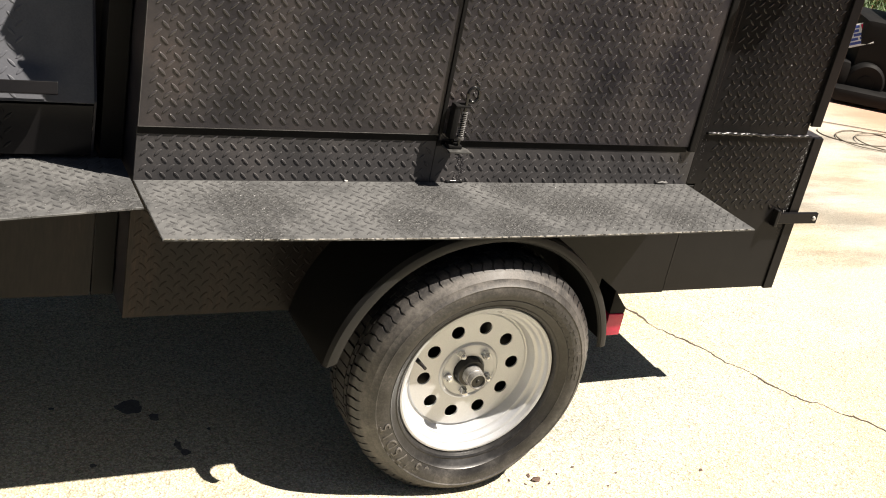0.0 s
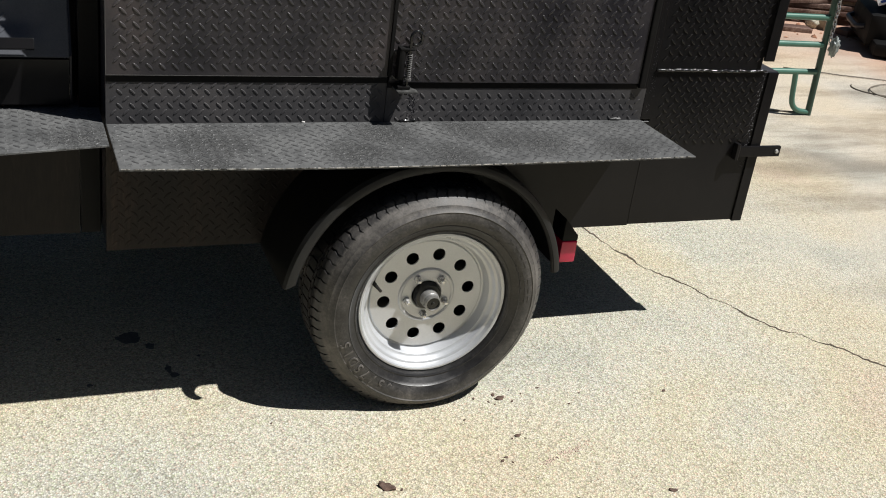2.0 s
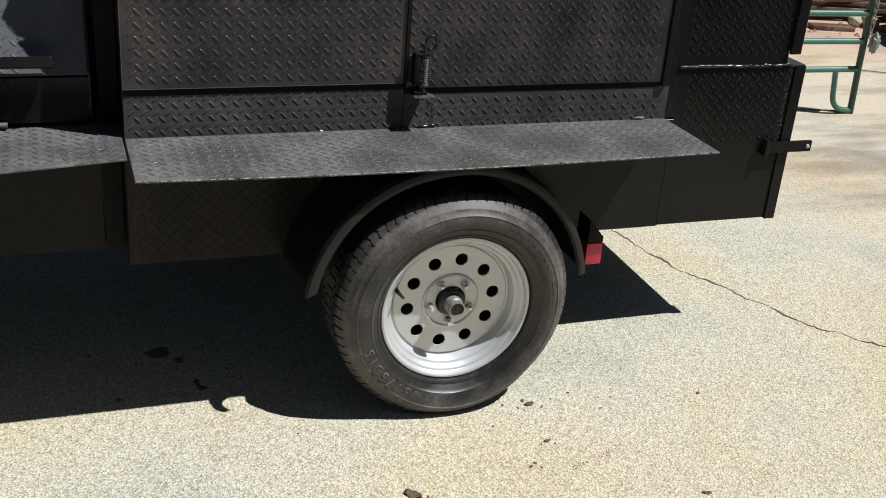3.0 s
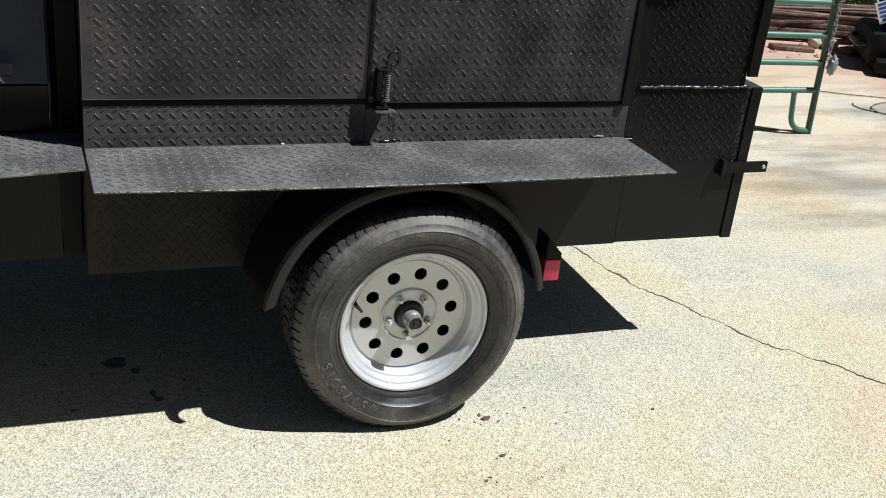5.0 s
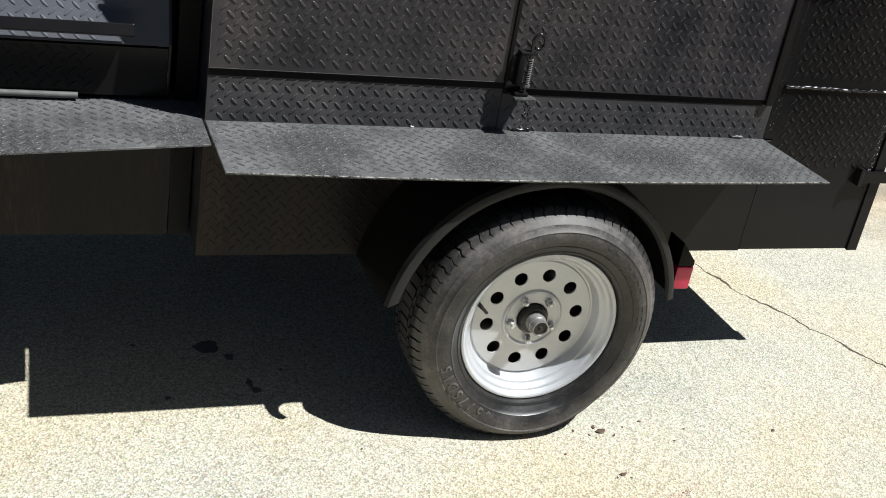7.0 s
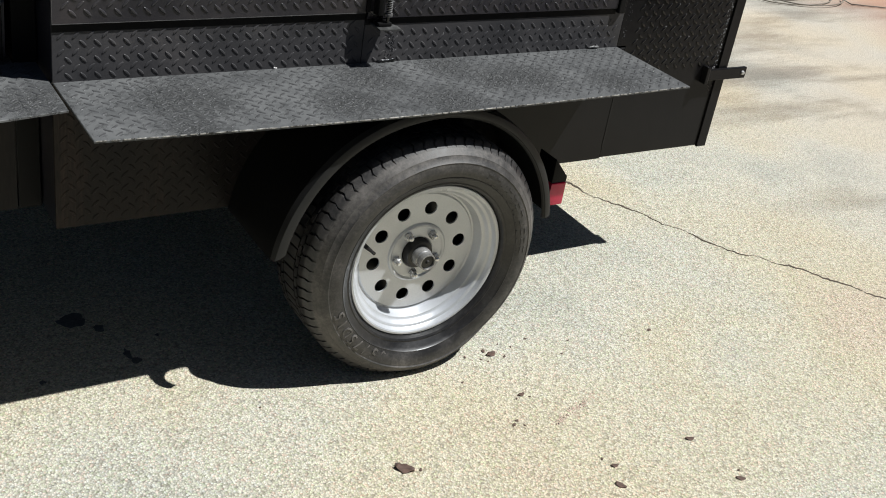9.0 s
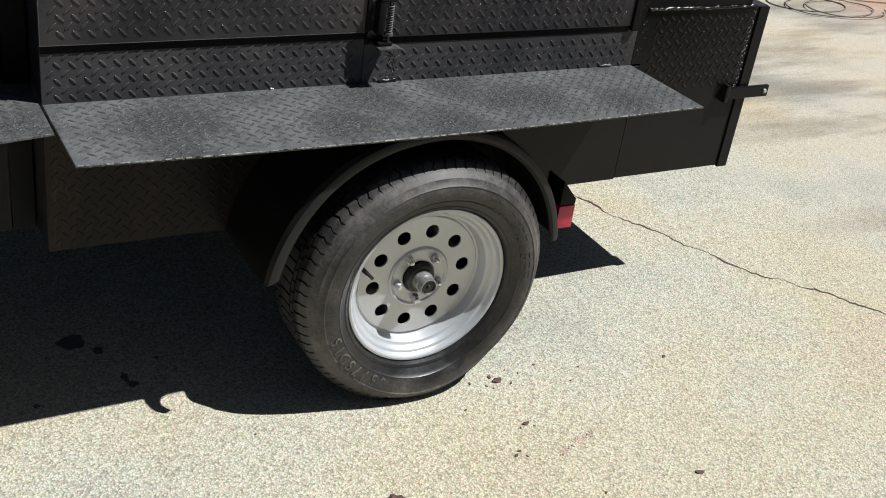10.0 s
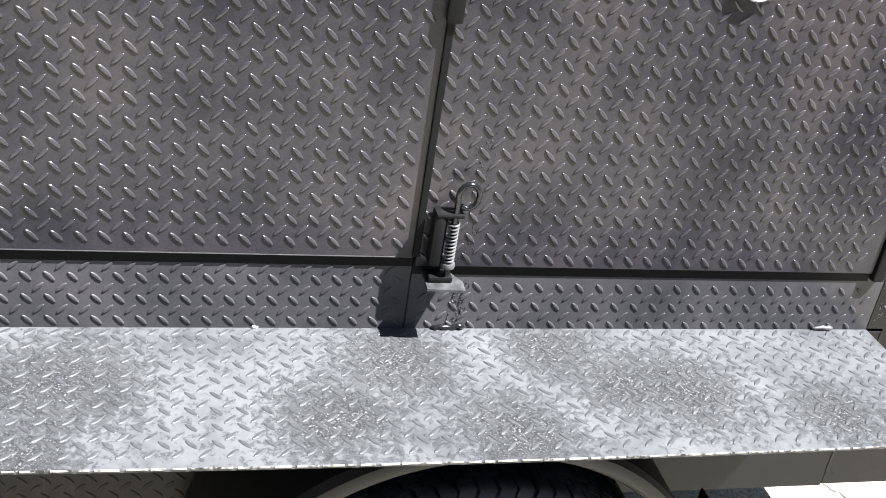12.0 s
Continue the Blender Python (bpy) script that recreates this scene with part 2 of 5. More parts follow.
# LID: pale bluish base standing in for sun and sky sheen on black paint
LID = surface("lid_black_with_sheen", [(0.3, (0.072, 0.0765, 0.090)), (0.7, (0.130, 0.1350, 0.150))], (0.3, 0.42), big=6, fine=230, bump=0.2, dist=0.0006, spec=0.14)
BLACK_GLOSS = surface("wet_black_enamel", [(0.3, (0.008, 0.008, 0.009)), (0.75, (0.014, 0.014, 0.014))], (0.12, 0.25), big=9, fine=160, bump=0.3, dist=0.001)
BLACK_MATT = surface("matt_black_steel", [(0.3, (0.005, 0.005, 0.0052)), (0.75, (0.012, 0.0116, 0.0115))], (0.5, 0.7), big=6, fine=200, bump=0.2, spec=0.15)
SHELF = shelf_paint()
RUBBED = surface("rubbed_black_lugs", [(0.3, (0.06, 0.06, 0.061)), (0.55, (0.09, 0.09, 0.091)), (0.75, (0.15, 0.149, 0.147))], (0.32, 0.44), metal=0.15, big=60, fine=300, bump=0.2, spec=0.6)
BARE = surface("worn_steel_edge", [(0.42, (0.03, 0.03, 0.03)), (0.48, (0.34, 0.33, 0.32)), (0.6, (0.72, 0.71, 0.69))], (0.3, 0.5), metal=0.4, big=38, fine=160)
GREY_RUB = surface("scuffed_grey_paint", [(0.3, (0.025, 0.025, 0.025)), (0.5, (0.07, 0.07, 0.068)), (0.75, (0.14, 0.138, 0.132))], (0.4, 0.6), big=40, fine=300, bump=0.3)
DULL = surface("dusty_grey_steel", [(0.3, (0.07, 0.07, 0.07)), (0.7, (0.16, 0.155, 0.15))], (0.4, 0.6), big=40, fine=300, bump=0.2)
# one plastic in two tones: sheet darkened for under-shelf shade, lip lighter where lit
FENDER = surface("shaded_fender_black", [(0.3, (0.004, 0.004, 0.0042)), (0.7, (0.008, 0.0078, 0.0076))], (0.5, 0.65), big=8, fine=300, bump=0.15, spec=0.08)
LIP = surface("lit_fender_lip", [(0.3, (0.011, 0.011, 0.0115)), (0.7, (0.023, 0.0227, 0.0222))], (0.4, 0.55), big=12, fine=300, bump=0.15, spec=0.35)


def tyre_rubber():
    """Black rubber, scuffed and dusty from the shoulder outwards."""
    m, nodes, links, b = nodes_of("dusty_tyre_rubber")
    co = nodes.new("ShaderNodeTexCoord").outputs["Object"]
    off = nodes.new("ShaderNodeVectorMath")
    off.operation = "MULTIPLY_ADD"
    off.inputs[1].default_value, off.inputs[2].default_value = (1, 0, 1), (0.2, 0, -0.338)
    links.new(co, off.inputs[0])
    reach = nodes.new("ShaderNodeVectorMath")
    reach.operation = "LENGTH"
    links.new(off.outputs[0], reach.inputs[0])
    n1 = noise_node(nodes, links, co, 9, 7, 0.7)
    n2 = noise_node(nodes, links, co, 120, 4, 0.7)
    ring = nodes.new("ShaderNodeMapRange")
    ring.inputs["From Min"].default_value, ring.inputs["From Max"].default_value = 0.245, 0.325
    ring.inputs["To Min"].default_value, ring.inputs["To Max"].default_value = -0.13, 0.10
    links.new(reach.outputs["Value"], ring.inputs["Value"])
    mix = nodes.new("ShaderNodeMix")
    mix.inputs[0].default_value = 0.35
    links.new(n1.outputs[0], mix.inputs[2])
    links.new(n2.outputs[0], mix.inputs[3])
    dust = nodes.new("ShaderNodeMath")
    links.new(mix.outputs[0], dust.inputs[0])
    links.new(ring.outputs[0], dust.inputs[1])
    tread = nodes.new("ShaderNodeMapRange")
    tread.inputs["From Min"].default_value, tread.inputs["From Max"].default_value = 0.333, 0.339
    tread.inputs["To Min"].default_value, tread.inputs["To Max"].default_value = 0.0, -0.14
    links.new(reach.outputs["Value"], tread.inputs["Value"])
    clean = nodes.new("ShaderNodeMath")
    links.new(dust.outputs[0], clean.inputs[0])
    links.new(tread.outputs[0], clean.inputs[1])
    dust = clean
    r = ramp_node(nodes, [(0.30, (0.010, 0.010, 0.011)), (0.42, (0.023, 0.022, 0.022)), (0.52, (0.050, 0.047, 0.045)), (0.62, (0.100, 0.092, 0.085)), (0.74, (0.16, 0.148, 0.136))])
    links.new(dust.outputs[0], r.inputs[0])
    links.new(r.outputs[0], b.inputs["Base Color"])
    rr = nodes.new("ShaderNodeMapRange")
    rr.inputs["From Min"].default_value, rr.inputs["From Max"].default_value = 0.35, 0.65
    rr.inputs["To Min"].default_value, rr.inputs["To Max"].default_value = 0.36, 0.62
    links.new(dust.outputs[0], rr.inputs["Value"])
    links.new(rr.outputs[0], b.inputs["Roughness"])
    bump_chain(nodes, links, b, [(n2.outputs[0], 0.3, 0.0008), (n1.outputs[0], 0.15, 0.002)])
    return m


RUBBER = tyre_rubber()
LETTER = surface("scuffed_rubber_letters", [(0.35, (0.05, 0.047, 0.045)), (0.5, (0.10, 0.094, 0.088)), (0.65, (0.17, 0.16, 0.15))], (0.4, 0.6), big=22, fine=180, bump=0.2)
SILVER = surface("silver_wheel_paint", [(0.3, (0.50, 0.515, 0.54)), (0.6, (0.61, 0.625, 0.65)), (0.8, (0.67, 0.68, 0.70))], (0.26, 0.40), metal=0.35, big=6, fine=260, bump=0.08, dist=0.0004)
CHROME = surface("plated_nut_steel", [(0.3, (0.62, 0.615, 0.60)), (0.7, (0.76, 0.755, 0.74))], (0.18, 0.32), metal=0.7, big=30, fine=300, bump=0.05)
HUB = surface("greasy_hub_steel", [(0.3, (0.16, 0.155, 0.15)), (0.5, (0.34, 0.335, 0.325)), (0.7, (0.50, 0.495, 0.48))], (0.25, 0.42), metal=0.6, big=25, fine=200, bump=0.15)
GREASE = surface("black_grease", [(0.3, (0.006, 0.006, 0.006)), (0.7, (0.015, 0.014, 0.012))], (0.25, 0.5), big=30, fine=200)
RED = surface("red_lens_plastic", [(0.3, (0.46, 0.006, 0.045)), (0.7, (0.58, 0.011, 0.07))], (0.16, 0.26), big=20, fine=200, bump=0.05, coat=0.2)
CONCRETE = concrete()
DIRT = surface("red_dirt", [(0.3, (0.22, 0.10, 0.06)), (0.5, (0.36, 0.18, 0.11)), (0.7, (0.48, 0.30, 0.21))], (0.85, 0.95), big=0.8, fine=18, bump=0.6, dist=0.03, spec=0.2)
STAIN = surface("oil_stain", [(0.3, (0.06, 0.056, 0.052)), (0.55, (0.14, 0.13, 0.12)), (0.72, (0.26, 0.245, 0.22))], (0.5, 0.7), big=34, fine=150, mid=0.5, spec=0.2)
CRACK = surface("crack_dirt", [(0.3, (0.05, 0.038, 0.028)), (0.7, (0.12, 0.09, 0.065))], (0.85, 0.95), big=20, fine=150, bump=0.4)
LEAF = surface("dry_brown_leaf", [(0.3, (0.05, 0.034, 0.026)), (0.7, (0.16, 0.095, 0.07))], (0.6, 0.8), big=30, fine=200)
UNSEEN_WALL = surface("dark_unseen_wall", [(0.3, (0.030, 0.026, 0.022)), (0.7, (0.075, 0.062, 0.050))], (0.6, 0.8), big=1.2, fine=30, stretch=(6, 6, 0.5), bump=0.3, dist=0.004)
GREEN = surface("green_gate_enamel", [(0.3, (0.05, 0.135, 0.10)), (0.6, (0.075, 0.185, 0.14)), (0.8, (0.14, 0.25, 0.20))], (0.3, 0.45), big=5, fine=160, bump=0.1)
RUST = surface("rusty_steel_stock", [(0.3, (0.035, 0.022, 0.018)), (0.5, (0.11, 0.06, 0.045)), (0.62, (0.26, 0.18, 0.14)), (0.75, (0.46, 0.42, 0.38))], (0.5, 0.8), big=3.5, fine=60, bump=0.3, dist=0.002)
TIMBER = surface("weathered_board", [(0.3, (0.22, 0.16, 0.11)), (0.7, (0.48, 0.38, 0.28))], (0.7, 0.9), big=4, fine=60, stretch=(1, 12, 12), bump=0.3, dist=0.002)
CORD = surface("black_cable_rubber", [(0.3, (0.012, 0.0115, 0.011)), (0.7, (0.034, 0.030, 0.028))], (0.5, 0.7), big=10, fine=100)
ZINC = surface("dull_chain_zinc", [(0.3, (0.25, 0.25, 0.26)), (0.7, (0.45, 0.45, 0.46))], (0.35, 0.55), metal=0.8, big=20, fine=200)
BAG = surface("grey_plastic_film", [(0.3, (0.13, 0.15, 0.14)), (0.7, (0.30, 0.33, 0.32))], (0.25, 0.45), big=20, fine=120, bump=0.4, dist=0.004)
CABLE = surface("tan_cable_sheath", [(0.3, (0.11, 0.09, 0.07)), (0.7, (0.30, 0.26, 0.21))], (0.5, 0.7), big=10, fine=100)
# POST: darker green than the rails, turning brown at its palest
POST = surface("dark_green_post", [(0.3, (0.018, 0.045, 0.034)), (0.6, (0.03, 0.075, 0.055)), (0.8, (0.09, 0.08, 0.06))], (0.35, 0.5), big=9, fine=160, bump=0.1)
WHITE = surface("white_sign_paint", [(0.3, (0.70, 0.70, 0.70)), (0.7, (0.80, 0.80, 0.79))], (0.4, 0.5), big=10, fine=200, bump=0.05)
BLUE = surface("blue_sign_ink", [(0.3, (0.04, 0.07, 0.28)), (0.7, (0.06, 0.10, 0.36))], (0.4, 0.5), big=10, fine=200, bump=0.05)
FOLIAGE = surface("roadside_leaves", [(0.3, (0.03, 0.07, 0.02)), (0.55, (0.07, 0.13, 0.035)), (0.75, (0.14, 0.17, 0.07))], (0.5, 0.7), big=3, fine=30)
BARK = surface("grey_bark", [(0.3, (0.10, 0.08, 0.06)), (0.7, (0.26, 0.22, 0.18))], (0.8, 0.95), big=5, fine=50, bump=0.5, dist=0.01)
GLASS_DIAL = surface("pale_dial_enamel", [(0.3, (0.75, 0.75, 0.74)), (0.7, (0.82, 0.82, 0.80))], (0.15, 0.25), big=10, fine=200, bump=0.03)


# ---------- mesh helpers ----------
def origin_of(ob):
    at = Vector((0, 0, 0))
    while ob:
        at += ob.location
        ob = ob.parent
    return at


def thing(name, at, label, category, group="", kind=""):
    ob = new(name)
    ob.location = at
    ob.empty_display_size = 0.1
    return tagged(ob, label, category, group, kind)


def group_part(name, parent):
    ob = new(name)
    ob.parent = parent
    ob.empty_display_size = 0.1
    return ob


def finish(name, me, material, parent, label):
    for m in material if isinstance(material, (list, tuple)) else [material]:
        me.materials.append(m)
    ob = new(name, me)
    if parent:
        me.transform(Matrix.Translation(-origin_of(parent)))
        ob.parent = parent
    if label:
        ob["label"] = label
    return ob


def part(name, bm, material, parent=None, label="", smooth=False):
    bmesh.ops.recalc_face_normals(bm, faces=bm.faces)
    me = bpy.data.meshes.new(name)
    bm.to_mesh(me)
    bm.free()
    if smooth:
        me.shade_smooth()
        if smooth is not True:
            me.set_sharp_from_angle(angle=radians(smooth))
    return finish(name, me, material, parent, label)


def raw(name, verts, faces, material, parent=None, label="", smooth=None, slots=None):
    me = bpy.data.meshes.new(name)
    me.from_pydata([tuple(v) for v in verts], [], faces)
    me.update()
    if smooth is not None:
        me.polygons.foreach_set("use_smooth", smooth)
    if slots is not None:
        me.polygons.foreach_set("material_index", slots)
    return finish(name, me, material, parent, label)


def add_box(bm, x0, x1, y0, y1, z0, z1, bevel=0.0, m=None):
    vs = bmesh.ops.create_cube(bm, size=1.0)["verts"]
    for v in vs:
        v.co = Vector((x0 + (x1 - x0) * (v.co.x + 0.5), y0 + (y1 - y0) * (v.co.y + 0.5), z0 + (z1 - z0) * (v.co.z + 0.5)))
    if bevel:
        es = {e for v in vs for e in v.link_edges}
        out = bmesh.ops.bevel(bm, geom=list(es), offset=bevel, segments=2, affect="EDGES", profile=0.6)
        vs = list({v for f in out["faces"] for v in f.verts} | {v for v in vs if v.is_valid})
    if m:
        bmesh.ops.transform(bm, matrix=m, verts=vs)
    return vs


def box_bm(*args, **kw):
    bm = bmesh.new()
    add_box(bm, *args, **kw)
    return bm


def add_tube(bm, points, radius, seg=10, closed=False, radii=None):
    """A round bar swept along points."""
    pts = [Vector(p) for p in points]
    n = len(pts)
    rings = []
    up = Vector((0, 0, 1))
    for i, p in enumerate(pts):
        a = pts[(i - 1) % n] if closed or i else p
        b = pts[(i + 1) % n] if closed or i < n - 1 else p
        d = (b - a).normalized()
        if abs(d.dot(up)) > 0.95:
            up = Vector((1, 0, 0)) if abs(d.x) < 0.9 else Vector((0, 1, 0))
        s = d.cross(up).normalized()
        t = s.cross(d).normalized()
        up = t
        r = radii[i] if radii else radius
        rings.append([bm.verts.new(p + (s * math.cos(2 * math.pi * k / seg) + t * math.sin(2 * math.pi * k / seg)) * r) for k in range(seg)])
    for i in range(n if closed else n - 1):
        a, b = rings[i], rings[(i + 1) % n]
        for k in range(seg):
            bm.faces.new((a[k], a[(k + 1) % seg], b[(k + 1) % seg], b[k]))
    if not closed:
        bm.faces.new(rings[0][::-1])
        bm.faces.new(rings[-1])


def tube_bm(points, radius, seg=10, closed=False, radii=None):
    bm = bmesh.new()
    add_tube(bm, points, radius, seg, closed, radii)
    return bm


def bend(points, r=0.06, n=6):
    """Rounds the corners of a polyline."""
    pts = [Vector(p) for p in points]
    out = [pts[0]]
    for a, b, c in zip(pts, pts[1:], pts[2:]):
        p, q = b + (a - b).normalized() * r, b + (c - b).normalized() * r
        for k in range(n + 1):
            t = k / n
            out.append(p * (1 - t) ** 2 + b * 2 * t * (1 - t) + q * t * t)
    return out + [pts[-1]]


def add_turned(bm, profile, seg=64, centre=(0, 0, 0), a0=0.0, a1=360.0):
    """Turns (radius, y) pairs round the y axis through centre; angle 0 is +x, 90 is up."""
    full = abs(a1 - a0) >= 359.9
    count = seg if full else seg + 1
    rows = []
    for k in range(count):
        a = radians(a0 + (a1 - a0) * k / seg)
        rows.append([bm.verts.new((centre[0] + r * math.cos(a), centre[1] + y, centre[2] + r * math.sin(a))) for r, y in profile])
    for k in range(seg):
        p, q = rows[k], rows[(k + 1) % count]
        for i in range(len(profile) - 1):
            bm.faces.new((p[i], p[i + 1], q[i + 1], q[i]))
    return rows


# ---------- chequer plate ----------
PITCH = 0.0355
LUG = [(0.0128 * math.cos(k * math.pi / 7), 0.0039 * math.copysign(abs(math.sin(k * math.pi / 7)) ** 1.35, math.sin(k * math.pi / 7))) for k in range(14)]
STEPS = ((1.0, 1.0, -0.06), (0.97, 0.87, 0.52), (0.90, 0.66, 0.87), (0.70, 0.36, 1.0))  # length, width and height of a lug's rings


def chequer(name, corner, u, v, width, height, material, parent, thick=0.005, label="", margin=(0.0, 0.0, 0.0, 0.0), phase=(0.0, 0.0), lug=0.0016, warp=None, pitch=(PITCH, PITCH), size=(1.0, 1.0)):
    """A steel chequer plate: corner, directions u and v of its face, its size; raised lens-shaped lugs in two crossing rows. margin: plain strips at u0, u1, v0, v1."""
    corner, u, v = Vector(corner), Vector(u).normalized(), Vector(v).normalized()
    n = u.cross(v).normalized()
    verts, faces, smooth = [], [], []

    def at(a, b, h):
        return corner + u * a + v * b + n * h

    e = 0.0012
    nu, nv = (24, 4) if warp else (1, 1)
    cols = [(e if i == 0 else width - e if i == nu else width * i / nu) for i in range(nu + 1)]
    rows = [(e if j == 0 else height - e if j == nv else height * j / nv) for j in range(nv + 1)]
    for b in rows:
        verts += [at(a, b, 0.0) for a in cols]
    for j in range(nv):
        for i in range(nu):
            k = j * (nu + 1) + i
            faces.append((k, k + 1, k + nu + 2, k + nu + 1))
            smooth.append(False)
    rim = [i for i in range(nu + 1)] + [(j + 1) * (nu + 1) - 1 for j in range(1, nv + 1)] + [nv * (nu + 1) + i for i in range(nu - 1, -1, -1)] + [j * (nu + 1) for j in range(nv - 1, 0, -1)]
    edge = [(0.0 if cols[k % (nu + 1)] == e else width if k % (nu + 1) == nu else cols[k % (nu + 1)], 0.0 if k < nu + 1 else height if k >= nv * (nu + 1) else rows[k // (nu + 1)]) for k in rim]
    base = len(verts)
    verts += [at(a, b, -e) for a, b in edge] + [at(a, b, -thick) for a, b in edge]
    n_rim = len(rim)
    for k in range(n_rim):
        q = (k + 1) % n_rim
        faces += [(base + k, base + q, rim[q], rim[k]), (base + n_rim + k, base + n_rim + q, base + q, base + k)]
        smooth += [False, False]
    faces.append(tuple(base + n_rim + k for k in range(n_rim - 1, -1, -1)))
    smooth.append(False)
    plain = len(faces)
    rng = random.Random(hash(round(width * 1000) + round(height * 77)))
    reach = 0.009
    for row in range(int(height / pitch[1] * 2) + 3):
        kind = row % 2
        b = (row * 0.5 + phase[1] % 1) * pitch[1]
        if b < margin[2] + reach or b > height - margin[3] - reach:
            continue
        turn = radians(-45 if kind == 0 else 45)
        for col in range(int(width / pitch[0]) + 2):
            a = (col + 0.5 * kind + phase[0] % 1) * pitch[0]
            if a < margin[0] + reach or a > width - margin[1] - reach:
                continue
            c, s = math.cos(turn), math.sin(turn)
            start = len(verts)
            k = rng.uniform(0.92, 1.06)
            for along, across, h in STEPS:
                for p, q in LUG:
                    p, q = p * along * k * size[0], q * across * size[1]
                    verts.append(at(a + p * c - q * s, b + p * s + q * c, h * lug))
            m = len(LUG)
            for lo in range(0, m * (len(STEPS) - 1), m):
                for j in range(m):
                    faces.append((start + lo + j, start + lo + (j + 1) % m, start + lo + m + (j + 1) % m, start + lo + m + j))
                    smooth.append(True)
            faces.append(tuple(start + m * (len(STEPS) - 1) + j for j in range(m)))
            smooth.append(True)
    if warp:
        verts = [warp(Vector(v)) for v in verts]
    slots = [0 if k < plain else 1 for k in range(len(faces))] if isinstance(material, list) else None
    return raw(name, verts, faces, material, parent, label, smooth, slots)


def bead(name, a, b, radius, material, parent, label="", seed=1, step=0.006):
    """A hand-run weld bead: overlapping ripples between two points."""
    rng = random.Random(seed)
    a, b = Vector(a), Vector(b)
    n = max(4, int((b - a).length / step))
    pts, radii = [], []
    for i in range(n + 1):
        t = i / n
        pts.append(a.lerp(b, t) + Vector((0, rng.uniform(-0.1, 0.1) * radius, rng.uniform(-0.5, 0.5) * radius)))
        radii.append(radius * rng.uniform(0.65, 1.25) * (0.5 if i in (0, n) else 1))
    return part(name, tube_bm(pts, radius, 7, radii=radii), material, parent, label, smooth=True)


# ---------- ground ----------
def ground_sheet():
    bm = bmesh.new()
    bmesh.ops.create_grid(bm, x_segments=2, y_segments=2, size=400)
    for v in bm.verts:
        v.co.z = -0.03
    return tagged(part("ground", bm, DIRT), "bare reddish dirt yard reaching to the horizon", "ground", kind="structure")


def slab():
    """The concrete apron, with a ragged far edge."""
    bm = bmesh.new()
    rng = random.Random(5)
    far = [(-14 + i * 0.5, 6.6 + 0.5 * noise.noise((i * 0.35, 2.0, 0)) + rng.uniform(-0.06, 0.06)) for i in range(57)]
    ring = [(-14, -5.3), (14, -5.3)] + [(x, y) for x, y in reversed(far)]
    top = [bm.verts.new((x, y, 0)) for x, y in ring]
    low = [bm.verts.new((x, y, -0.06)) for x, y in ring]
    bm.faces.new(top)
    for k in range(len(ring)):
        bm.faces.new((top[k], low[k], low[(k + 1) % len(ring)], top[(k + 1) % len(ring)]))
    return tagged(part("pavement", bm, CONCRETE), "pale exposed-aggregate concrete apron with faint stains", "pavement", kind="structure")


ground = ground_sheet()
pavement = slab()
# unseen dark walls, added to darken the plates' reflections and block low sky
tagged(part("unseen_wall_south", box_bm(-16, 16, -5.6, -5.4, -0.05, 2.7), UNSEEN_WALL), "unseen dark wall added to darken reflections and cut sky light", "wall", kind="structure")
tagged(part("unseen_wall_east", box_bm(3.6, 3.8, -5.39, -2.2, -0.05, 2.5), UNSEEN_WALL), "unseen dark wall added at the side to darken reflections", "wall", kind="structure")


def crack_line():
    rng = random.Random(8)
    way = [(0.98, 1.75), (1.09, 1.28), (1.14, 1.08), (1.18, 0.88), (1.22, 0.72), (1.30, 0.60), (1.35, 0.47), (1.41, 0.355), (1.45, 0.24), (1.54, 0.15), (1.64, 0.03), (1.74, -0.13), (1.86, -0.32), (2.05, -0.55), (2.3, -0.9)]
    pts = []
    for (x0, y0), (x1, y1) in zip(way, way[1:]):
        n = max(2, int(math.hypot(x1 - x0, y1 - y0) / 0.012))
        for k in range(n):
            t = k / n
            pts.append(Vector((x0 + (x1 - x0) * t, y0 + (y1 - y0) * t, 0)))
    bm = bmesh.new()
    prev = None
    for i, p in enumerate(pts):
        w = max(0.0014, 0.0026 + 0.0062 * noise.noise((i * 0.11, 7.0, 0)) + rng.uniform(-0.0010, 0.0014))
        off = Vector((0.020 * noise.noise((i * 0.16, 0, 3)) + rng.uniform(-0.005, 0.005), 0.020 * noise.noise((i * 0.19, 4, 3)) + rng.uniform(-0.005, 0.005), 0.0015))
        d = Vector((0.75, 0.6, 0))
        cur = (bm.verts.new(p + off - d * w), bm.verts.new(p + off + d * w))
        if prev:
            bm.faces.new((prev[0], prev[1], cur[1], cur[0]))
        prev = cur
    return part("crack", bm, CRACK, pavement, "thin wandering dark crack")


crack_line()


def blot(name, x, y, rx, ry, seed, material=STAIN, parent=pavement, h=0.001):
    bm = bmesh.new()
    c = bm.verts.new((x, y, h))
    ring = []
    for k in range(40):
        a = 2 * math.pi * k / 40
        r = 1 + 0.5 * noise.noise((math.cos(a) * 1.3 + seed, math.sin(a) * 1.3, seed)) + 0.18 * noise.noise((math.cos(a) * 5 + seed, math.sin(a) * 5, seed))
        ring.append(bm.verts.new((x + rx * r * math.cos(a), y + ry * r * math.sin(a), h)))
    for k in range(40):
        bm.faces.new((c, ring[k], ring[(k + 1) % 40]))
    return part(name, bm, material, parent, "dark oil drip on the concrete")


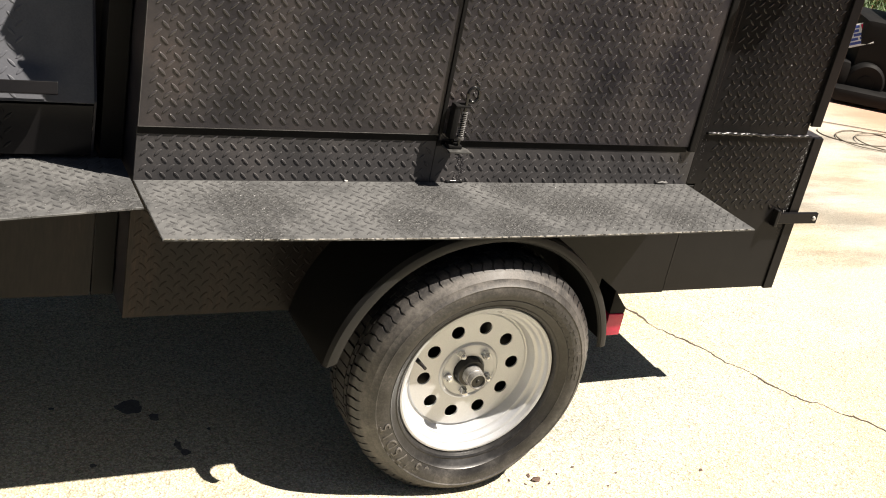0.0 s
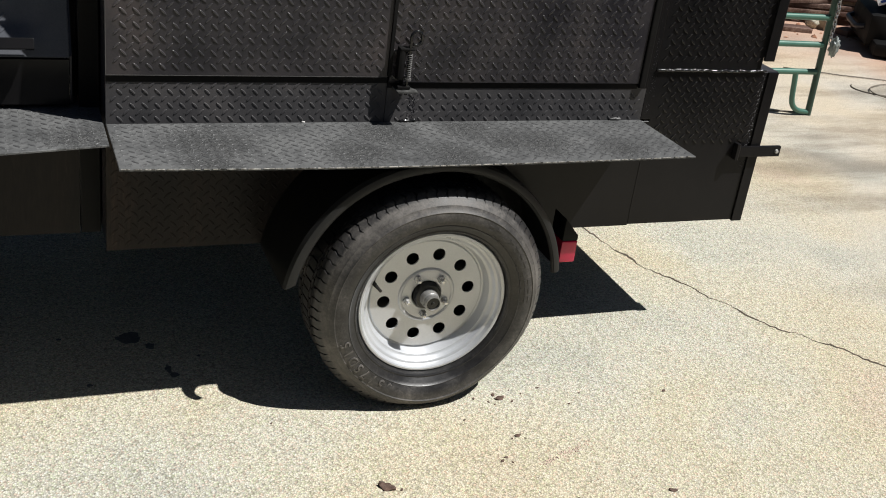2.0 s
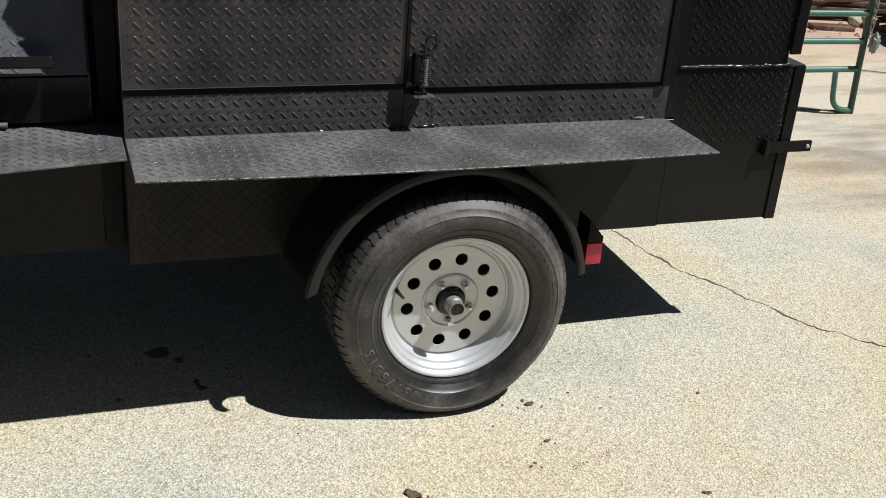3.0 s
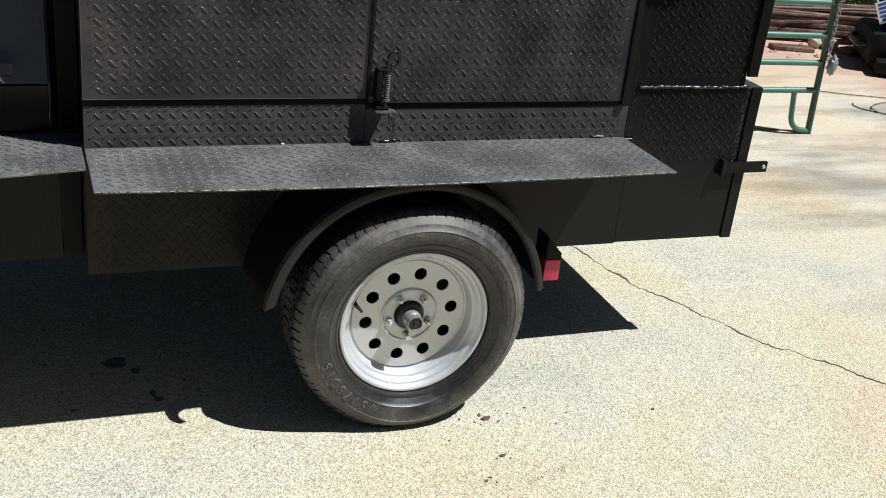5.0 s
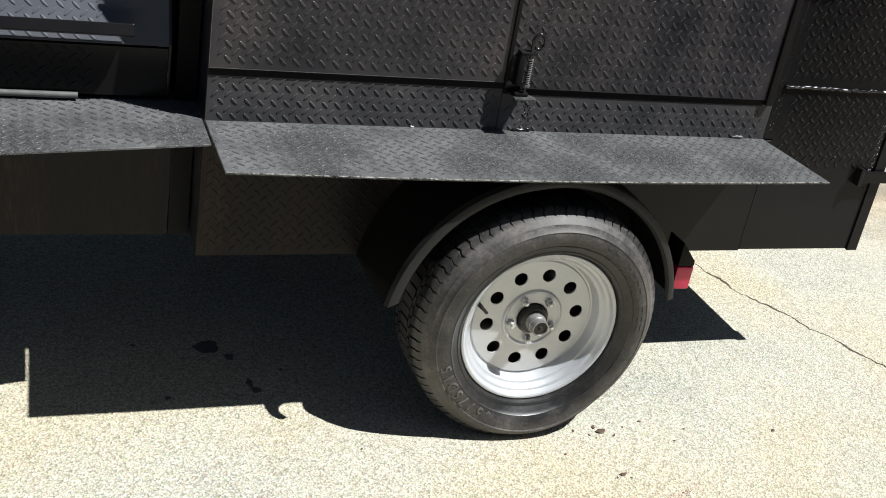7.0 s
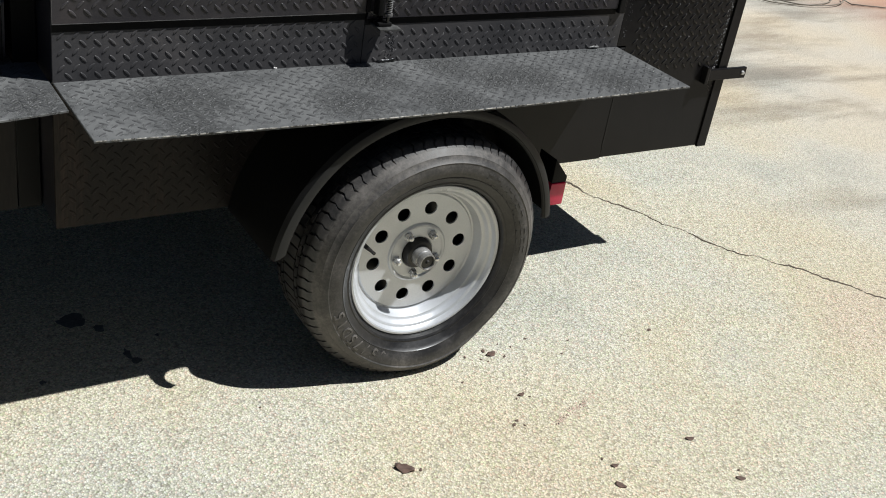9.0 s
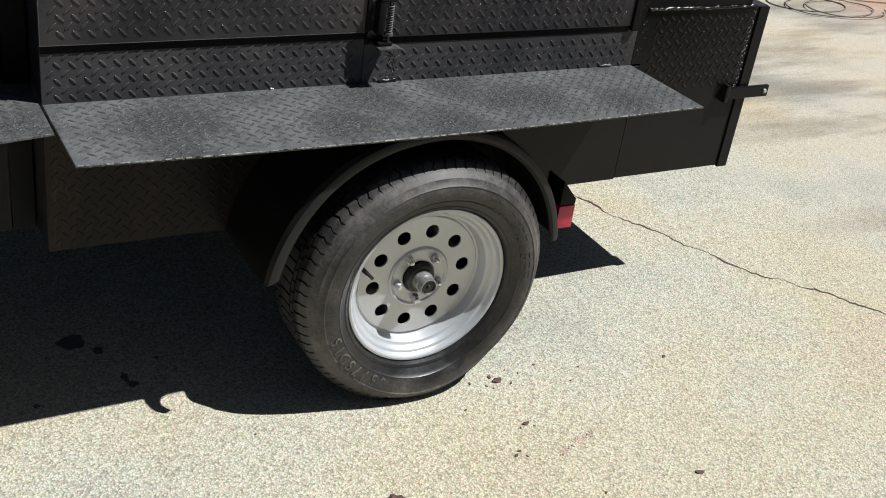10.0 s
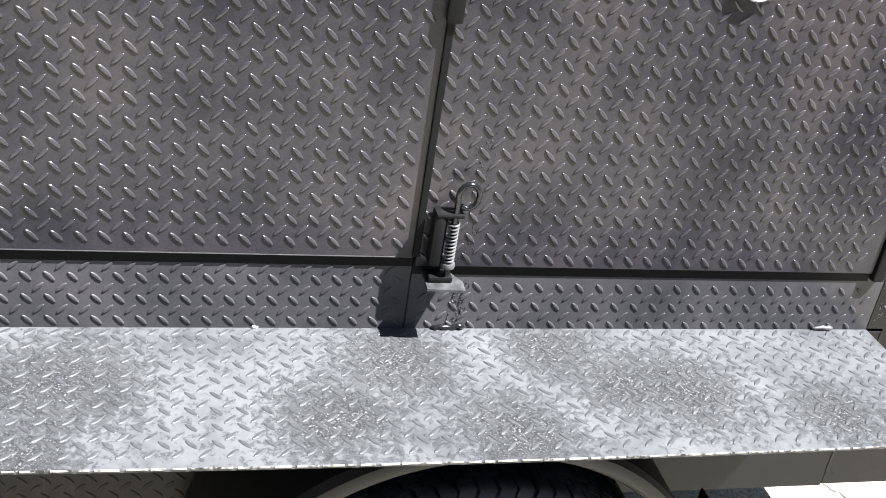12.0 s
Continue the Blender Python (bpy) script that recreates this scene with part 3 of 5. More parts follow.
for k, (x, y, rx, ry) in enumerate([(-0.79, 0.495, 0.038, 0.03), (-0.735, 0.44, 0.014, 0.018), (-0.70, 0.30, 0.010, 0.022), (-0.685, 0.265, 0.012, 0.014), (-0.93, 0.25, 0.008, 0.008), (-0.60, 0.36, 0.006, 0.006), (-1.0, 0.52, 0.007, 0.006)]):
    blot("oil_stain", x, y, rx, ry, k * 3.1)

PINK = surface("salmon_chalk_smear", [(0.3, (0.56, 0.41, 0.33)), (0.7, (0.68, 0.52, 0.43))], (0.85, 0.95), big=30, fine=200, bump=0.3)


def chalk_smear():
    """Scuffed chalk left on the tops of the stones, in two short strokes."""
    rng = random.Random(12)
    bm = bmesh.new()
    for x, y, dx, dy, count in ((0.267, -0.355, 0.022, 0.012, 60), (0.350, -0.325, 0.032, 0.013, 90)):
        for k in range(count):
            along, across = rng.gauss(0, 1), rng.gauss(0, 0.55)
            c = Vector((x + dx * along, y + 0.3 * dx * along + dy * across, 0.0012))
            r, a = rng.uniform(0.0012, 0.0030), rng.uniform(0, 6.28)
            bm.faces.new([bm.verts.new(c + Vector((r * rng.uniform(0.6, 1.2) * math.cos(a + j * 1.047), r * rng.uniform(0.6, 1.2) * math.sin(a + j * 1.047), 0))) for j in range(6)])
    return part("chalk_smear", bm, PINK, pavement, "faint salmon chalk smear")


chalk_smear()

# ---------- the trailer ----------
def spatter(x0, x1, z0, z1, y, count, seed, parent, size=0.0016, lean=0.0):
    """Drops of weld spatter stuck to an upright face, thickest along the middle of their band."""
    rng = random.Random(seed)
    verts, faces = [], []
    for i in range(count):
        t = rng.random()
        z = z0 + (z1 - z0) * t
        x = (x0 + x1) / 2 + rng.triangular(-1, 1, 0) * (x1 - x0) / 2 + lean * t
        r = size * rng.uniform(0.45, 1.4)
        k = len(verts)
        verts += [(x, y - r * 0.9, z)] + [(x + r * math.cos(q * 1.2566) * rng.uniform(0.7, 1.2), y + 0.0003, z + r * math.sin(q * 1.2566) * rng.uniform(0.7, 1.3)) for q in range(5)]
        faces += [(k, k + 1 + (q + 1) % 5, k + 1 + q) for q in range(5)]
    ob = raw("weld_spatter", verts, faces, BLACK, parent, "black painted weld spatter")
    return tagged(ob, kind="stuff")


trailer = thing("barbecue_trailer", (0.2, 0.29, 0), "black steel barbecue trailer with chequer plate sides parked on concrete", "trailer")
FACE = 0.296          # outer face of the cabinet's side
DOOR = 0.289          # outer face of the doors
X0, X1 = -0.875, 1.185  # ends of the cabinet above the frame
TOP = 1.62

# cabinet shell behind the skins
bm = bmesh.new()
add_box(bm, X0 + 0.001, X0 + 0.03, FACE + 0.006, 1.9, 0.41, TOP - 0.03)
add_box(bm, X1 - 0.03, X1 - 0.004, FACE + 0.006, 1.9, 0.96, TOP - 0.03)
add_box(bm, X0 + 0.03, X1 - 0.03, 1.87, 1.9, 0.41, TOP - 0.03)
part("cabinet_shell", bm, BLACK, trailer)
part("roof", box_bm(X0, X1, FACE, 1.91, TOP - 0.03, TOP, bevel=0.004), BLACK, trailer)
part("deck", box_bm(X0 + 0.03, 1.2, FACE + 0.01, 1.86, 0.45, 0.50), BLACK_MATT, trailer)

# side skins of chequer plate
chequer("kick_panel", (X0, FACE, 0.7805), (1, 0, 0), (0, 0, 1), -0.1015 - X0, 0.1505, KICK, trailer, margin=(0.0, 0.0, 0.0, 0.029), phase=(0.10, 0.4605), pitch=(0.0327, 0.038), size=(0.88, 0.95))
chequer("kick_panel", (-0.1005, FACE, 0.7805), (1, 0, 0), (0, 0, 1), 0.8655, 0.1355, KICK, trailer, margin=(0.0, 0.0, -0.006, 0.029), phase=(0.15, 0.2836), pitch=(0.0355, 0.037), size=(0.88, 0.95))
chequer("skirt_panel", (X0, FACE, 0.410), (1, 0, 0), (0, 0, 1), 0.0495 - X0, 0.3695, SKIRT, trailer, margin=(0.01, 0.0, 0.01, 0.0), phase=(0.1, 0.1), lug=0.0011)
chequer("skirt_panel", (0.05, FACE, 0.410), (1, 0, 0), (0, 0, 1), 0.75, 0.3695, BLACK_NEW, trailer, margin=(0.01, 0.45, 0.01, 0.0), phase=(0.4, 0.1), lug=0.0004)
part("seam_weld", box_bm(0.798, 0.8025, FACE - 0.0012, FACE + 0.001, 0.45, 0.778, bevel=0.0008), BLACK_NEW, trailer)
chequer("rear_panel_low", (0.8004, FACE, 0.414), (1, 0, 0), (0, 0, 1), 0.4176, 0.532, [BLACK_NEW, LUG_GLOSS], trailer, margin=(0.01, 0.01, 0.27, 0.01), phase=(0.4, 0.3), lug=0.0024, size=(0.95, 0.95))
chequer("rear_panel_high", (0.7848, FACE + 0.0005, 0.952), (1, 0, 0), (0, 0, 1), 0.40, TOP - 0.03 - 0.952, [BLACK_NEW, LUG_GLOSS], trailer, margin=(0.012, 0.01, 0.01, 0.01), phase=(0.2, 0.5), lug=0.0024, size=(0.95, 0.95))
part("filler_strip", box_bm(0.7655, 0.7845, FACE, FACE + 0.005, 0.9465, TOP - 0.03, bevel=0.001), BLACK_NEW, trailer)
part("corner_patch", box_bm(0.7655, 0.8025, FACE, FACE + 0.005, 0.786, 0.946, bevel=0.0008), BLACK_NEW, trailer)
part("header_panel", box_bm(X0, 0.765, FACE, FACE + 0.006, 1.50, TOP - 0.03, bevel=0.001), BLACK, trailer)

# doors
DTOP = 1.49


def door(x0, x1, z0, phase, margin, pitch):
    return chequer("cabinet_door", (x0, DOOR, z0), (1, 0, 0), (0, 0, 1), x1 - x0, DTOP - z0, [BLACK, LUG_DOOR], trailer, thick=0.006, margin=margin, phase=phase, pitch=pitch, lug=0.0019)


door_front = door(X0, -0.1035, 0.921, (0.336, 0.69), (0.008, 0.008, 0.0, 0.01), (0.0333, 0.0362))
door_rear = door(-0.0985, 0.728, 0.906, (0.329, 0.44), (0.0, 0.008, 0.0, 0.01), (0.0347, 0.0364))
door_front["label"] = door_rear["label"] = "black chequer plate cabinet door, shut"
# matt black strips that deepen the shade thrown by the doors' lower edges
part("door_shade_strip", box_bm(X0 + 0.001, -0.1018, FACE - 0.0006, FACE + 0.003, 0.9015, 0.9300), BLACK_MATT, trailer, "matt black strip deepening the shade under the door")
part("door_shade_strip", box_bm(-0.1004, 0.7285, FACE - 0.0006, FACE + 0.003, 0.8875, 0.9150), BLACK_MATT, trailer, "matt black strip deepening the shade under the door")
part("door_frame", box_bm(X0 + 0.031, 0.765, FACE + 0.009, FACE + 0.013, 0.87, DTOP), BLACK_MATT, trailer)
part("astragal", box_bm(-0.1065, -0.0955, DOOR - 0.006, DOOR + 0.008, 0.925, DTOP, bevel=0.0015), BLACK_MATT, trailer)
bm = bmesh.new()
add_box(bm, X0 + 0.002, -0.106, DOOR - 0.0006, DOOR + 0.0004, 0.9212, 0.9224)
add_box(bm, X0 + 0.0002, X0 + 0.0014, DOOR - 0.0006, DOOR + 0.0004, 0.9212, DTOP - 0.002)
part("worn_arris", bm, DULL, trailer, "paint rubbed through along the door's edge")
part("door_post", box_bm(0.7295, 0.752, DOOR - 0.006, FACE + 0.008, 0.892, DTOP + 0.02, bevel=0.004), BLACK_MATT, trailer)
part("post_flange", box_bm(0.7525, 0.765, FACE - 0.001, FACE + 0.005, 0.8895, DTOP + 0.02, bevel=0.001), BLACK_NEW, trailer)
spatter(0.767, 0.783, 0.955, 1.42, FACE, 80, 31, trailer, size=0.0013)

# rear frame: lower angle, upper angle, weld line
bm = bmesh.new()
add_box(bm, 1.218, 1.257, FACE - 0.006, FACE + 0.004, 0.410, 0.946, bevel=0.0015)
add_box(bm, 1.248, 1.257, FACE + 0.004, FACE + 0.05, 0.410, 0.946, bevel=0.0015)
part("rear_angle_low", bm, BLACK_NEW, trailer)
bm = bmesh.new()
add_box(bm, 1.184, 1.222, FACE - 0.010, FACE + 0.001, 0.985, TOP - 0.02, bevel=0.0015)
add_box(bm, 1.213, 1.222, FACE + 0.001, FACE + 0.05, 0.985, TOP - 0.02, bevel=0.0015)
part("rear_angle_high", bm, BLACK_NEW, trailer)
part("rear_ledge", box_bm(0.80, 1.262, FACE + 0.008, 1.9, 0.938, 0.9465, bevel=0.001), BLACK, trailer)
part("tailgate", box_bm(1.236, 1.2475, FACE + 0.004, 1.88, 0.411, 0.93, bevel=0.002), BLACK, trailer)
bead("ledge_weld", (0.786, FACE - 0.003, 0.9495), (1.205, FACE - 0.003, 0.9495), 0.0048, BLACK_GLOSS, trailer, "shiny ragged weld bead", seed=2)
spatter(1.193, 1.215, 0.60, 0.94, FACE, 150, 32, trailer, size=0.0022)
spatter(0.768, 0.80, 0.80, 0.94, FACE, 50, 33, trailer, size=0.0013)

# unseen block added to cast the rear panel's shadow, and the bracket on the rear frame
part("unseen_shadow_block", box_bm(0.885, 1.043, FACE - 0.10, FACE - 0.001, 1.54, TOP - 0.031, bevel=0.003), BLACK_MATT, trailer)
br = group_part("gate_bracket", trailer)
part("bar", box_bm(1.165, 1.335, FACE - 0.020, FACE - 0.008, 0.655, 0.692, bevel=0.002), BLACK_NEW, br)
part("lug_block", box_bm(1.150, 1.164, FACE - 0.026, FACE - 0.001, 0.646, 0.704, bevel=0.003), BLACK_NEW, br)
bm = bmesh.new()
add_turned(bm, [(0.0, -0.006), (0.006, -0.005), (0.0075, 0.0)], 12, (1.318, FACE - 0.0205, 0.674))
part("rivet", bm, BARE, br, smooth=30)

# work shelves; the long one sags a little along its front
def sag(v):
    front = max(0.0, (FACE - v.y) / 0.326)
    v.z -= 0.0095 * front * max(0.0, 1 - ((v.x + 0.06) / 0.82) ** 2)
    return v


shelf = chequer("side_shelf", (-0.874, -0.030, 0.790), (1, 0, 0), (0, 1, -0.0153), 1.639, 0.3258, [SHELF, RUBBED], trailer, thick=0.005, label="dusty black chequer plate side shelf, paint worn grey", margin=(0.006, 0.006, 0.004, 0.004), phase=(0.2, 0.3), lug=0.0013, warp=sag)
bm = bmesh.new()
edge_rng = random.Random(17)
x = -0.870
while x < 0.75:
    run = edge_rng.uniform(0.012, 0.031)
    vs = add_box(bm, x, min(x + run, 0.764), -0.0314, -0.0302, 0.7888 + edge_rng.uniform(-0.0006, 0.0004), 0.7912)
    for v in vs:
        sag(v.co)
    x += run + edge_rng.uniform(0.003, 0.009)
part("worn_edge", bm, BARE, trailer, "bare bright metal on the shelf's edge")
chequer("front_shelf", (-3.32, -0.297, 0.787), (1, 0.178, 0), (0, 1, 0), 2.478, 0.42, [SHELF, RUBBED], trailer, thick=0.005, label="narrow dusty black chequer plate shelf", margin=(0.006, 0.006, 0.004, 0.004), phase=(0.6, 0.1), lug=0.0017)
bead("shelf_weld_rear", (0.650, FACE - 0.004, 0.789), (0.690, FACE - 0.004, 0.789), 0.0045, DULL, trailer, seed=3)
bead("shelf_weld_mid", (-0.055, FACE - 0.004, 0.789), (0.0, FACE - 0.004, 0.790), 0.005, BLACK_GLOSS, trailer, seed=6)
bead("shelf_weld_front", (-0.345, FACE - 0.002, 0.787), (-0.335, FACE - 0.002, 0.787), 0.004, BARE, trailer, seed=7)
for x in (-0.60, 0.60):
    part("shelf_bracket", box_bm(x - 0.003, x + 0.003, 0.06, FACE - 0.001, 0.755, 0.7795), BLACK_MATT, trailer)

# skirt, post and cooker ahead of the cabinet
part("front_skirt", box_bm(-3.4, -0.935, 0.42, 0.426, 0.41, 0.78), SKIRT, trailer)
part("front_post", box_bm(-0.932, -0.878, 0.42, 0.50, 0.41, TOP - 0.2, bevel=0.003), BLACK_MATT, trailer)
part("gap_panel", box_bm(-0.956, -0.874, 0.505, 0.511, 0.41, TOP - 0.25), BLACK_MATT, trailer)
cooker = group_part("cooker", trailer)
bm = bmesh.new()
hexa = [(0.398, 0.937), (0.61, 1.395), (1.6, 1.395), (1.6, 0.80), (0.411, 0.803)]
a = [bm.verts.new((-0.9545, y, z)) for y, z in hexa]
b = [bm.verts.new((-0.949, y, z)) for y, z in hexa]
bm.faces.new(a)
bm.faces.new(b[::-1])
for k in range(5):
    bm.faces.new((a[k], a[(k + 1) % 5], b[(k + 1) % 5], b[k]))
part("end_plate", bm, BLACK, cooker)
# lugs left off the right ends of lid and body, where shade hides them
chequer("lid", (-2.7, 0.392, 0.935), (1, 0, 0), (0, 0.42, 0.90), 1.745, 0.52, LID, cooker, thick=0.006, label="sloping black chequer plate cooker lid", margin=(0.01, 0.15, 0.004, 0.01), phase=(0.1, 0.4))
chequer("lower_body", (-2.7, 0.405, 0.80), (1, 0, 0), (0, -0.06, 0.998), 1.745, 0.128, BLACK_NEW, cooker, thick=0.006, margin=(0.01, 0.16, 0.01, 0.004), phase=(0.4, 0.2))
part("back_body", box_bm(-2.7, -0.955, 0.62, 1.6, 0.80, 1.38), BLACK_MATT, cooker)
bm = bmesh.new()
add_box(bm, -2.3, -1.042, -0.011, 0.011, -0.0145, 0.0145, bevel=0.002, m=Matrix.Translation((0, 0.366, 0.977)) @ Matrix.Rotation(radians(-25), 4, "X"))
part("handle_bar", bm, BLACK_NEW, cooker, "square black steel handle bar")
part("drip_lip", tube_bm([(-2.6, 0.392, 0.801), (-1.165, 0.392, 0.801)], 0.008, 12), DULL, cooker, smooth=50)


# ---------- fender and tail light ----------
HUBZ = 0.338
fender = group_part("fender", trailer)
for name, prof, mat in (("sheet", [(0.431, 0.0535), (0.432, 0.075), (0.432, FACE - 0.001)], FENDER), ("lip", [(0.404, 0.036), (0.408, 0.0310), (0.416, 0.0305), (0.427, 0.035), (0.4308, 0.0532)], LIP)):
    bm = bmesh.new()
    inner = [(r - 0.004, y + (0.003 if name == "lip" else 0.0)) for r, y in prof][::-1]
    loop = prof + inner + [prof[0]]
    rows = add_turned(bm, loop, 60, (-0.006, 0, HUBZ), 8, 171)
    bm.faces.new(rows[0][:-1])
    bm.faces.new(rows[-1][:-1][::-1])
    bmesh.ops.remove_doubles(bm, verts=bm.verts, dist=0.0002)
    for v in bm.verts:
        a = math.degrees(math.atan2(v.co.z - HUBZ, v.co.x + 0.006))
        if a > 169.5:  # the end is cut on a slant
            r = math.hypot(v.co.z - HUBZ, v.co.x + 0.006)
            turn = radians(a - max(0.0, (0.432 - r) / 0.03) * 3.6)
            v.co.x, v.co.z = -0.006 + r * math.cos(turn), HUBZ + r * math.sin(turn)
        if a > 100:
            k = 1 + 0.024 * math.sin(min(1.0, (a - 100) / 40) * math.pi / 2)
            v.co.x, v.co.z = -0.006 + (v.co.x + 0.006) * k, HUBZ + (v.co.z - HUBZ) * k
    for v in bm.verts:
        v.co.y += (v.co.x - 0.41) * 0.036 * min(1.0, max(0.0, (FACE - v.co.y) / 0.2))
    part(name, bm, mat, fender, smooth=40)

light = group_part("tail_light", trailer)
bm = box_bm(0.432, 0.484, 0.072, 0.150, 0.4785, 0.552, bevel=0.003)
for v in bm.verts:
    if v.co.z > 0.52 and v.co.x > 0.45:
        v.co.z -= 0.054
part("lamp_housing", bm, BLACK_MATT, light, smooth=30)
bm = box_bm(0.431, 0.484, 0.070, 0.150, 0.407, 0.478, bevel=0.004)
part("lamp_lens", bm, RED, light, "red plastic lamp lens", smooth=30)


# ---------- wheel ----------
wheel = group_part("wheel", trailer)
C = (0.0, 0.0, HUBZ)
MID = 0.1040            # middle of the tyre's section


def full(r, y):
    """The section swells between bead and shoulder on both sides."""
    swell = 0.015 * math.sin(math.pi * min(1.0, max(0.0, (r - 0.214) / 0.1085)))
    return 0.214 + (r - 0.214) * 1.165, y + (swell if y > MID else -swell)


TYRE_SIDE = [(0.2235, 0.024), (0.2262, 0.011), (0.230, 0.0015), (0.2345, -0.0005), (0.2375, 0.0012), (0.2475, -0.0035), (0.2525, -0.0058), (0.2540, -0.0078), (0.2560, -0.0068), (0.266, -0.0105), (0.276, -0.0115), (0.288, -0.0105), (0.2905, -0.0126), (0.2935, -0.0095), (0.302, -0.0045), (0.3045, -0.0045), (0.307, -0.0005), (0.313, 0.004), (0.3225, 0.0175)]


def side_y(radius):
    """Depth of the sidewall's outer face at a finished radius."""
    pts = [full(r, y) for r, y in TYRE_SIDE]
    return float(np.interp(radius, [p[0] for p in pts], [p[1] for p in pts]))


def tyre():
    bm = bmesh.new()
    side = TYRE_SIDE
    crown = [(0.327, 0.028), (0.3285, 0.045), (0.3285, 2 * MID - 0.045), (0.327, 2 * MID - 0.028)]
    back = [(r, 2 * MID - y) for r, y in reversed(side)]
    add_turned(bm, [full(r, y) for r, y in side + crown + back], 120, C)
    # tread blocks: shoulder lugs that wrap over the edge, and three inner ribs
    count = 72
    rng = random.Random(3)
    for k in range(count):
        a0 = 2 * math.pi * k / count
        da = 2 * math.pi / count * 0.82
        shoulder = [(0.314, 0.0065), (0.3245, 0.0145), (0.3315, 0.024), (0.334, 0.032), (0.334, 0.049)]
        for prof2, shift in ((shoulder, 0.0), ([(0.334, 0.055), (0.334, 0.070)], 0.5), ([(0.334, 0.075), (0.334, 2 * MID - 0.075)], 0.15), ([(0.334, 2 * MID - 0.070), (0.334, 2 * MID - 0.055)], 0.6), ([(r, 2 * MID - y) for r, y in reversed(shoulder)], 0.3)):
            s = a0 + shift * 2 * math.pi / count
            n = 3
            skew = rng.uniform(-0.003, 0.003)
            top, low = [], []
            for j in range(n + 1):
                row, rowl = [], []
                for i, (r, y) in enumerate(full(*q) for q in prof2):
                    t = s + da * j / n + (0.010 * math.sin(i * 2.1) if len(prof2) > 2 else 0.012 * i) + skew
                    row.append(bm.verts.new((r * math.cos(t), y, HUBZ + r * math.sin(t))))
                    rl = r - 0.009
                    rowl.append(bm.verts.new((rl * math.cos(t), y, HUBZ + rl * math.sin(t))))
                top.append(row)
                low.append(rowl)
            m = len(prof2)
            for j in range(n):
                for i in range(m - 1):
                    bm.faces.new((top[j][i], top[j][i + 1], top[j + 1][i + 1], top[j + 1][i]))
                bm.faces.new((top[j][0], top[j + 1][0], low[j + 1][0], low[j][0]))
                bm.faces.new((top[j][m - 1], low[j][m - 1], low[j + 1][m - 1], top[j + 1][m - 1]))
            for i in range(m - 1):
                bm.faces.new((top[0][i], low[0][i], low[0][i + 1], top[0][i + 1]))
                bm.faces.new((top[n][i], top[n][i + 1], low[n][i + 1], low[n][i]))
    # raised bars of the unreadable maker's name, upper rear of the sidewall
    for k in range(11):
        a = radians(62 - k * 6.0)
        w = radians(3.6)
        for q in range(3):
            r0, r1 = ((0.262, 0.266), (0.275, 0.279), (0.287, 0.291))[q]
            if (k * 7 + q * 3) % 5 == 0:
                continue
            vs = []
            for h in (0.004, -0.0014):
                for r, t in ((r0, a - w / 2), (r1, a - w / 2), (r1, a + w / 2), (r0, a + w / 2)):
                    vs.append(bm.verts.new((r * math.cos(t), side_y(r) + h, HUBZ + r * math.sin(t))))
            for j in range(4):
                bm.faces.new((vs[j], vs[(j + 1) % 4], vs[4 + (j + 1) % 4], vs[4 + j]))
            bm.faces.new(vs[4:8])
        vs = []
        for h in (0.004, -0.0014):
            for r, t in ((0.264, a - w / 2), (0.289, a - w / 2), (0.289, a - w / 2 + 0.014), (0.264, a - w / 2 + 0.014)):
                vs.append(bm.verts.new((r * math.cos(t), side_y(r) + h, HUBZ + r * math.sin(t))))
        for j in range(4):
            bm.faces.new((vs[j], vs[(j + 1) % 4], vs[4 + (j + 1) % 4], vs[4 + j]))
        bm.faces.new(vs[4:8])
    # the tyre sits flat on the ground and bulges there
    for v in bm.verts:
        if v.co.z < 0.0:
            v.co.z = 0.0
        if v.co.z < 0.10:
            v.co.y = MID + (v.co.y - MID) * (1 + 0.20 * (1 - v.co.z / 0.10))
    bmesh.ops.recalc_face_normals(bm, faces=bm.faces)
    part("tyre", bm, RUBBER, wheel, "black trailer tyre with dusty sidewall and worn tread", smooth=32)


tyre()


def lettering(text, radius, start, step, size, depth):
    """Raised size marking along the sidewall, letter by letter."""
    bm = bmesh.new()
    for k, ch in enumerate(text):
        cu = bpy.data.curves.new("letter", "FONT")
        cu.body, cu.size, cu.extrude, cu.align_x = ch, size, depth, "CENTER"
        cu.resolution_u = 2
        ob = bpy.data.objects.new("letter", cu)
        scene.collection.objects.link(ob)
        me = bpy.data.meshes.new_from_object(ob)
        a = start + step * k
        # feet towards the hub, read clockwise from outside
        m = Matrix.Translation((radius * math.cos(radians(a)), 0.0, HUBZ + radius * math.sin(radians(a)))) @ Matrix.Rotation(radians(90 - a), 4, "Y") @ Matrix.Rotation(radians(90), 4, "X")
        me.transform(m)
        for v in me.vertices:
            v.co.y += side_y(math.hypot(v.co.x, v.co.z - HUBZ)) + 0.0004
        bm.from_mesh(me)
        bpy.data.objects.remove(ob)
        bpy.data.curves.remove(cu)
        bpy.data.meshes.remove(me)
    part("size_marking", bm, LETTER, wheel, "raised size lettering on the sidewall")


lettering("ST205/75D15", 0.266, 264, -6.4, 0.043, 0.0032)


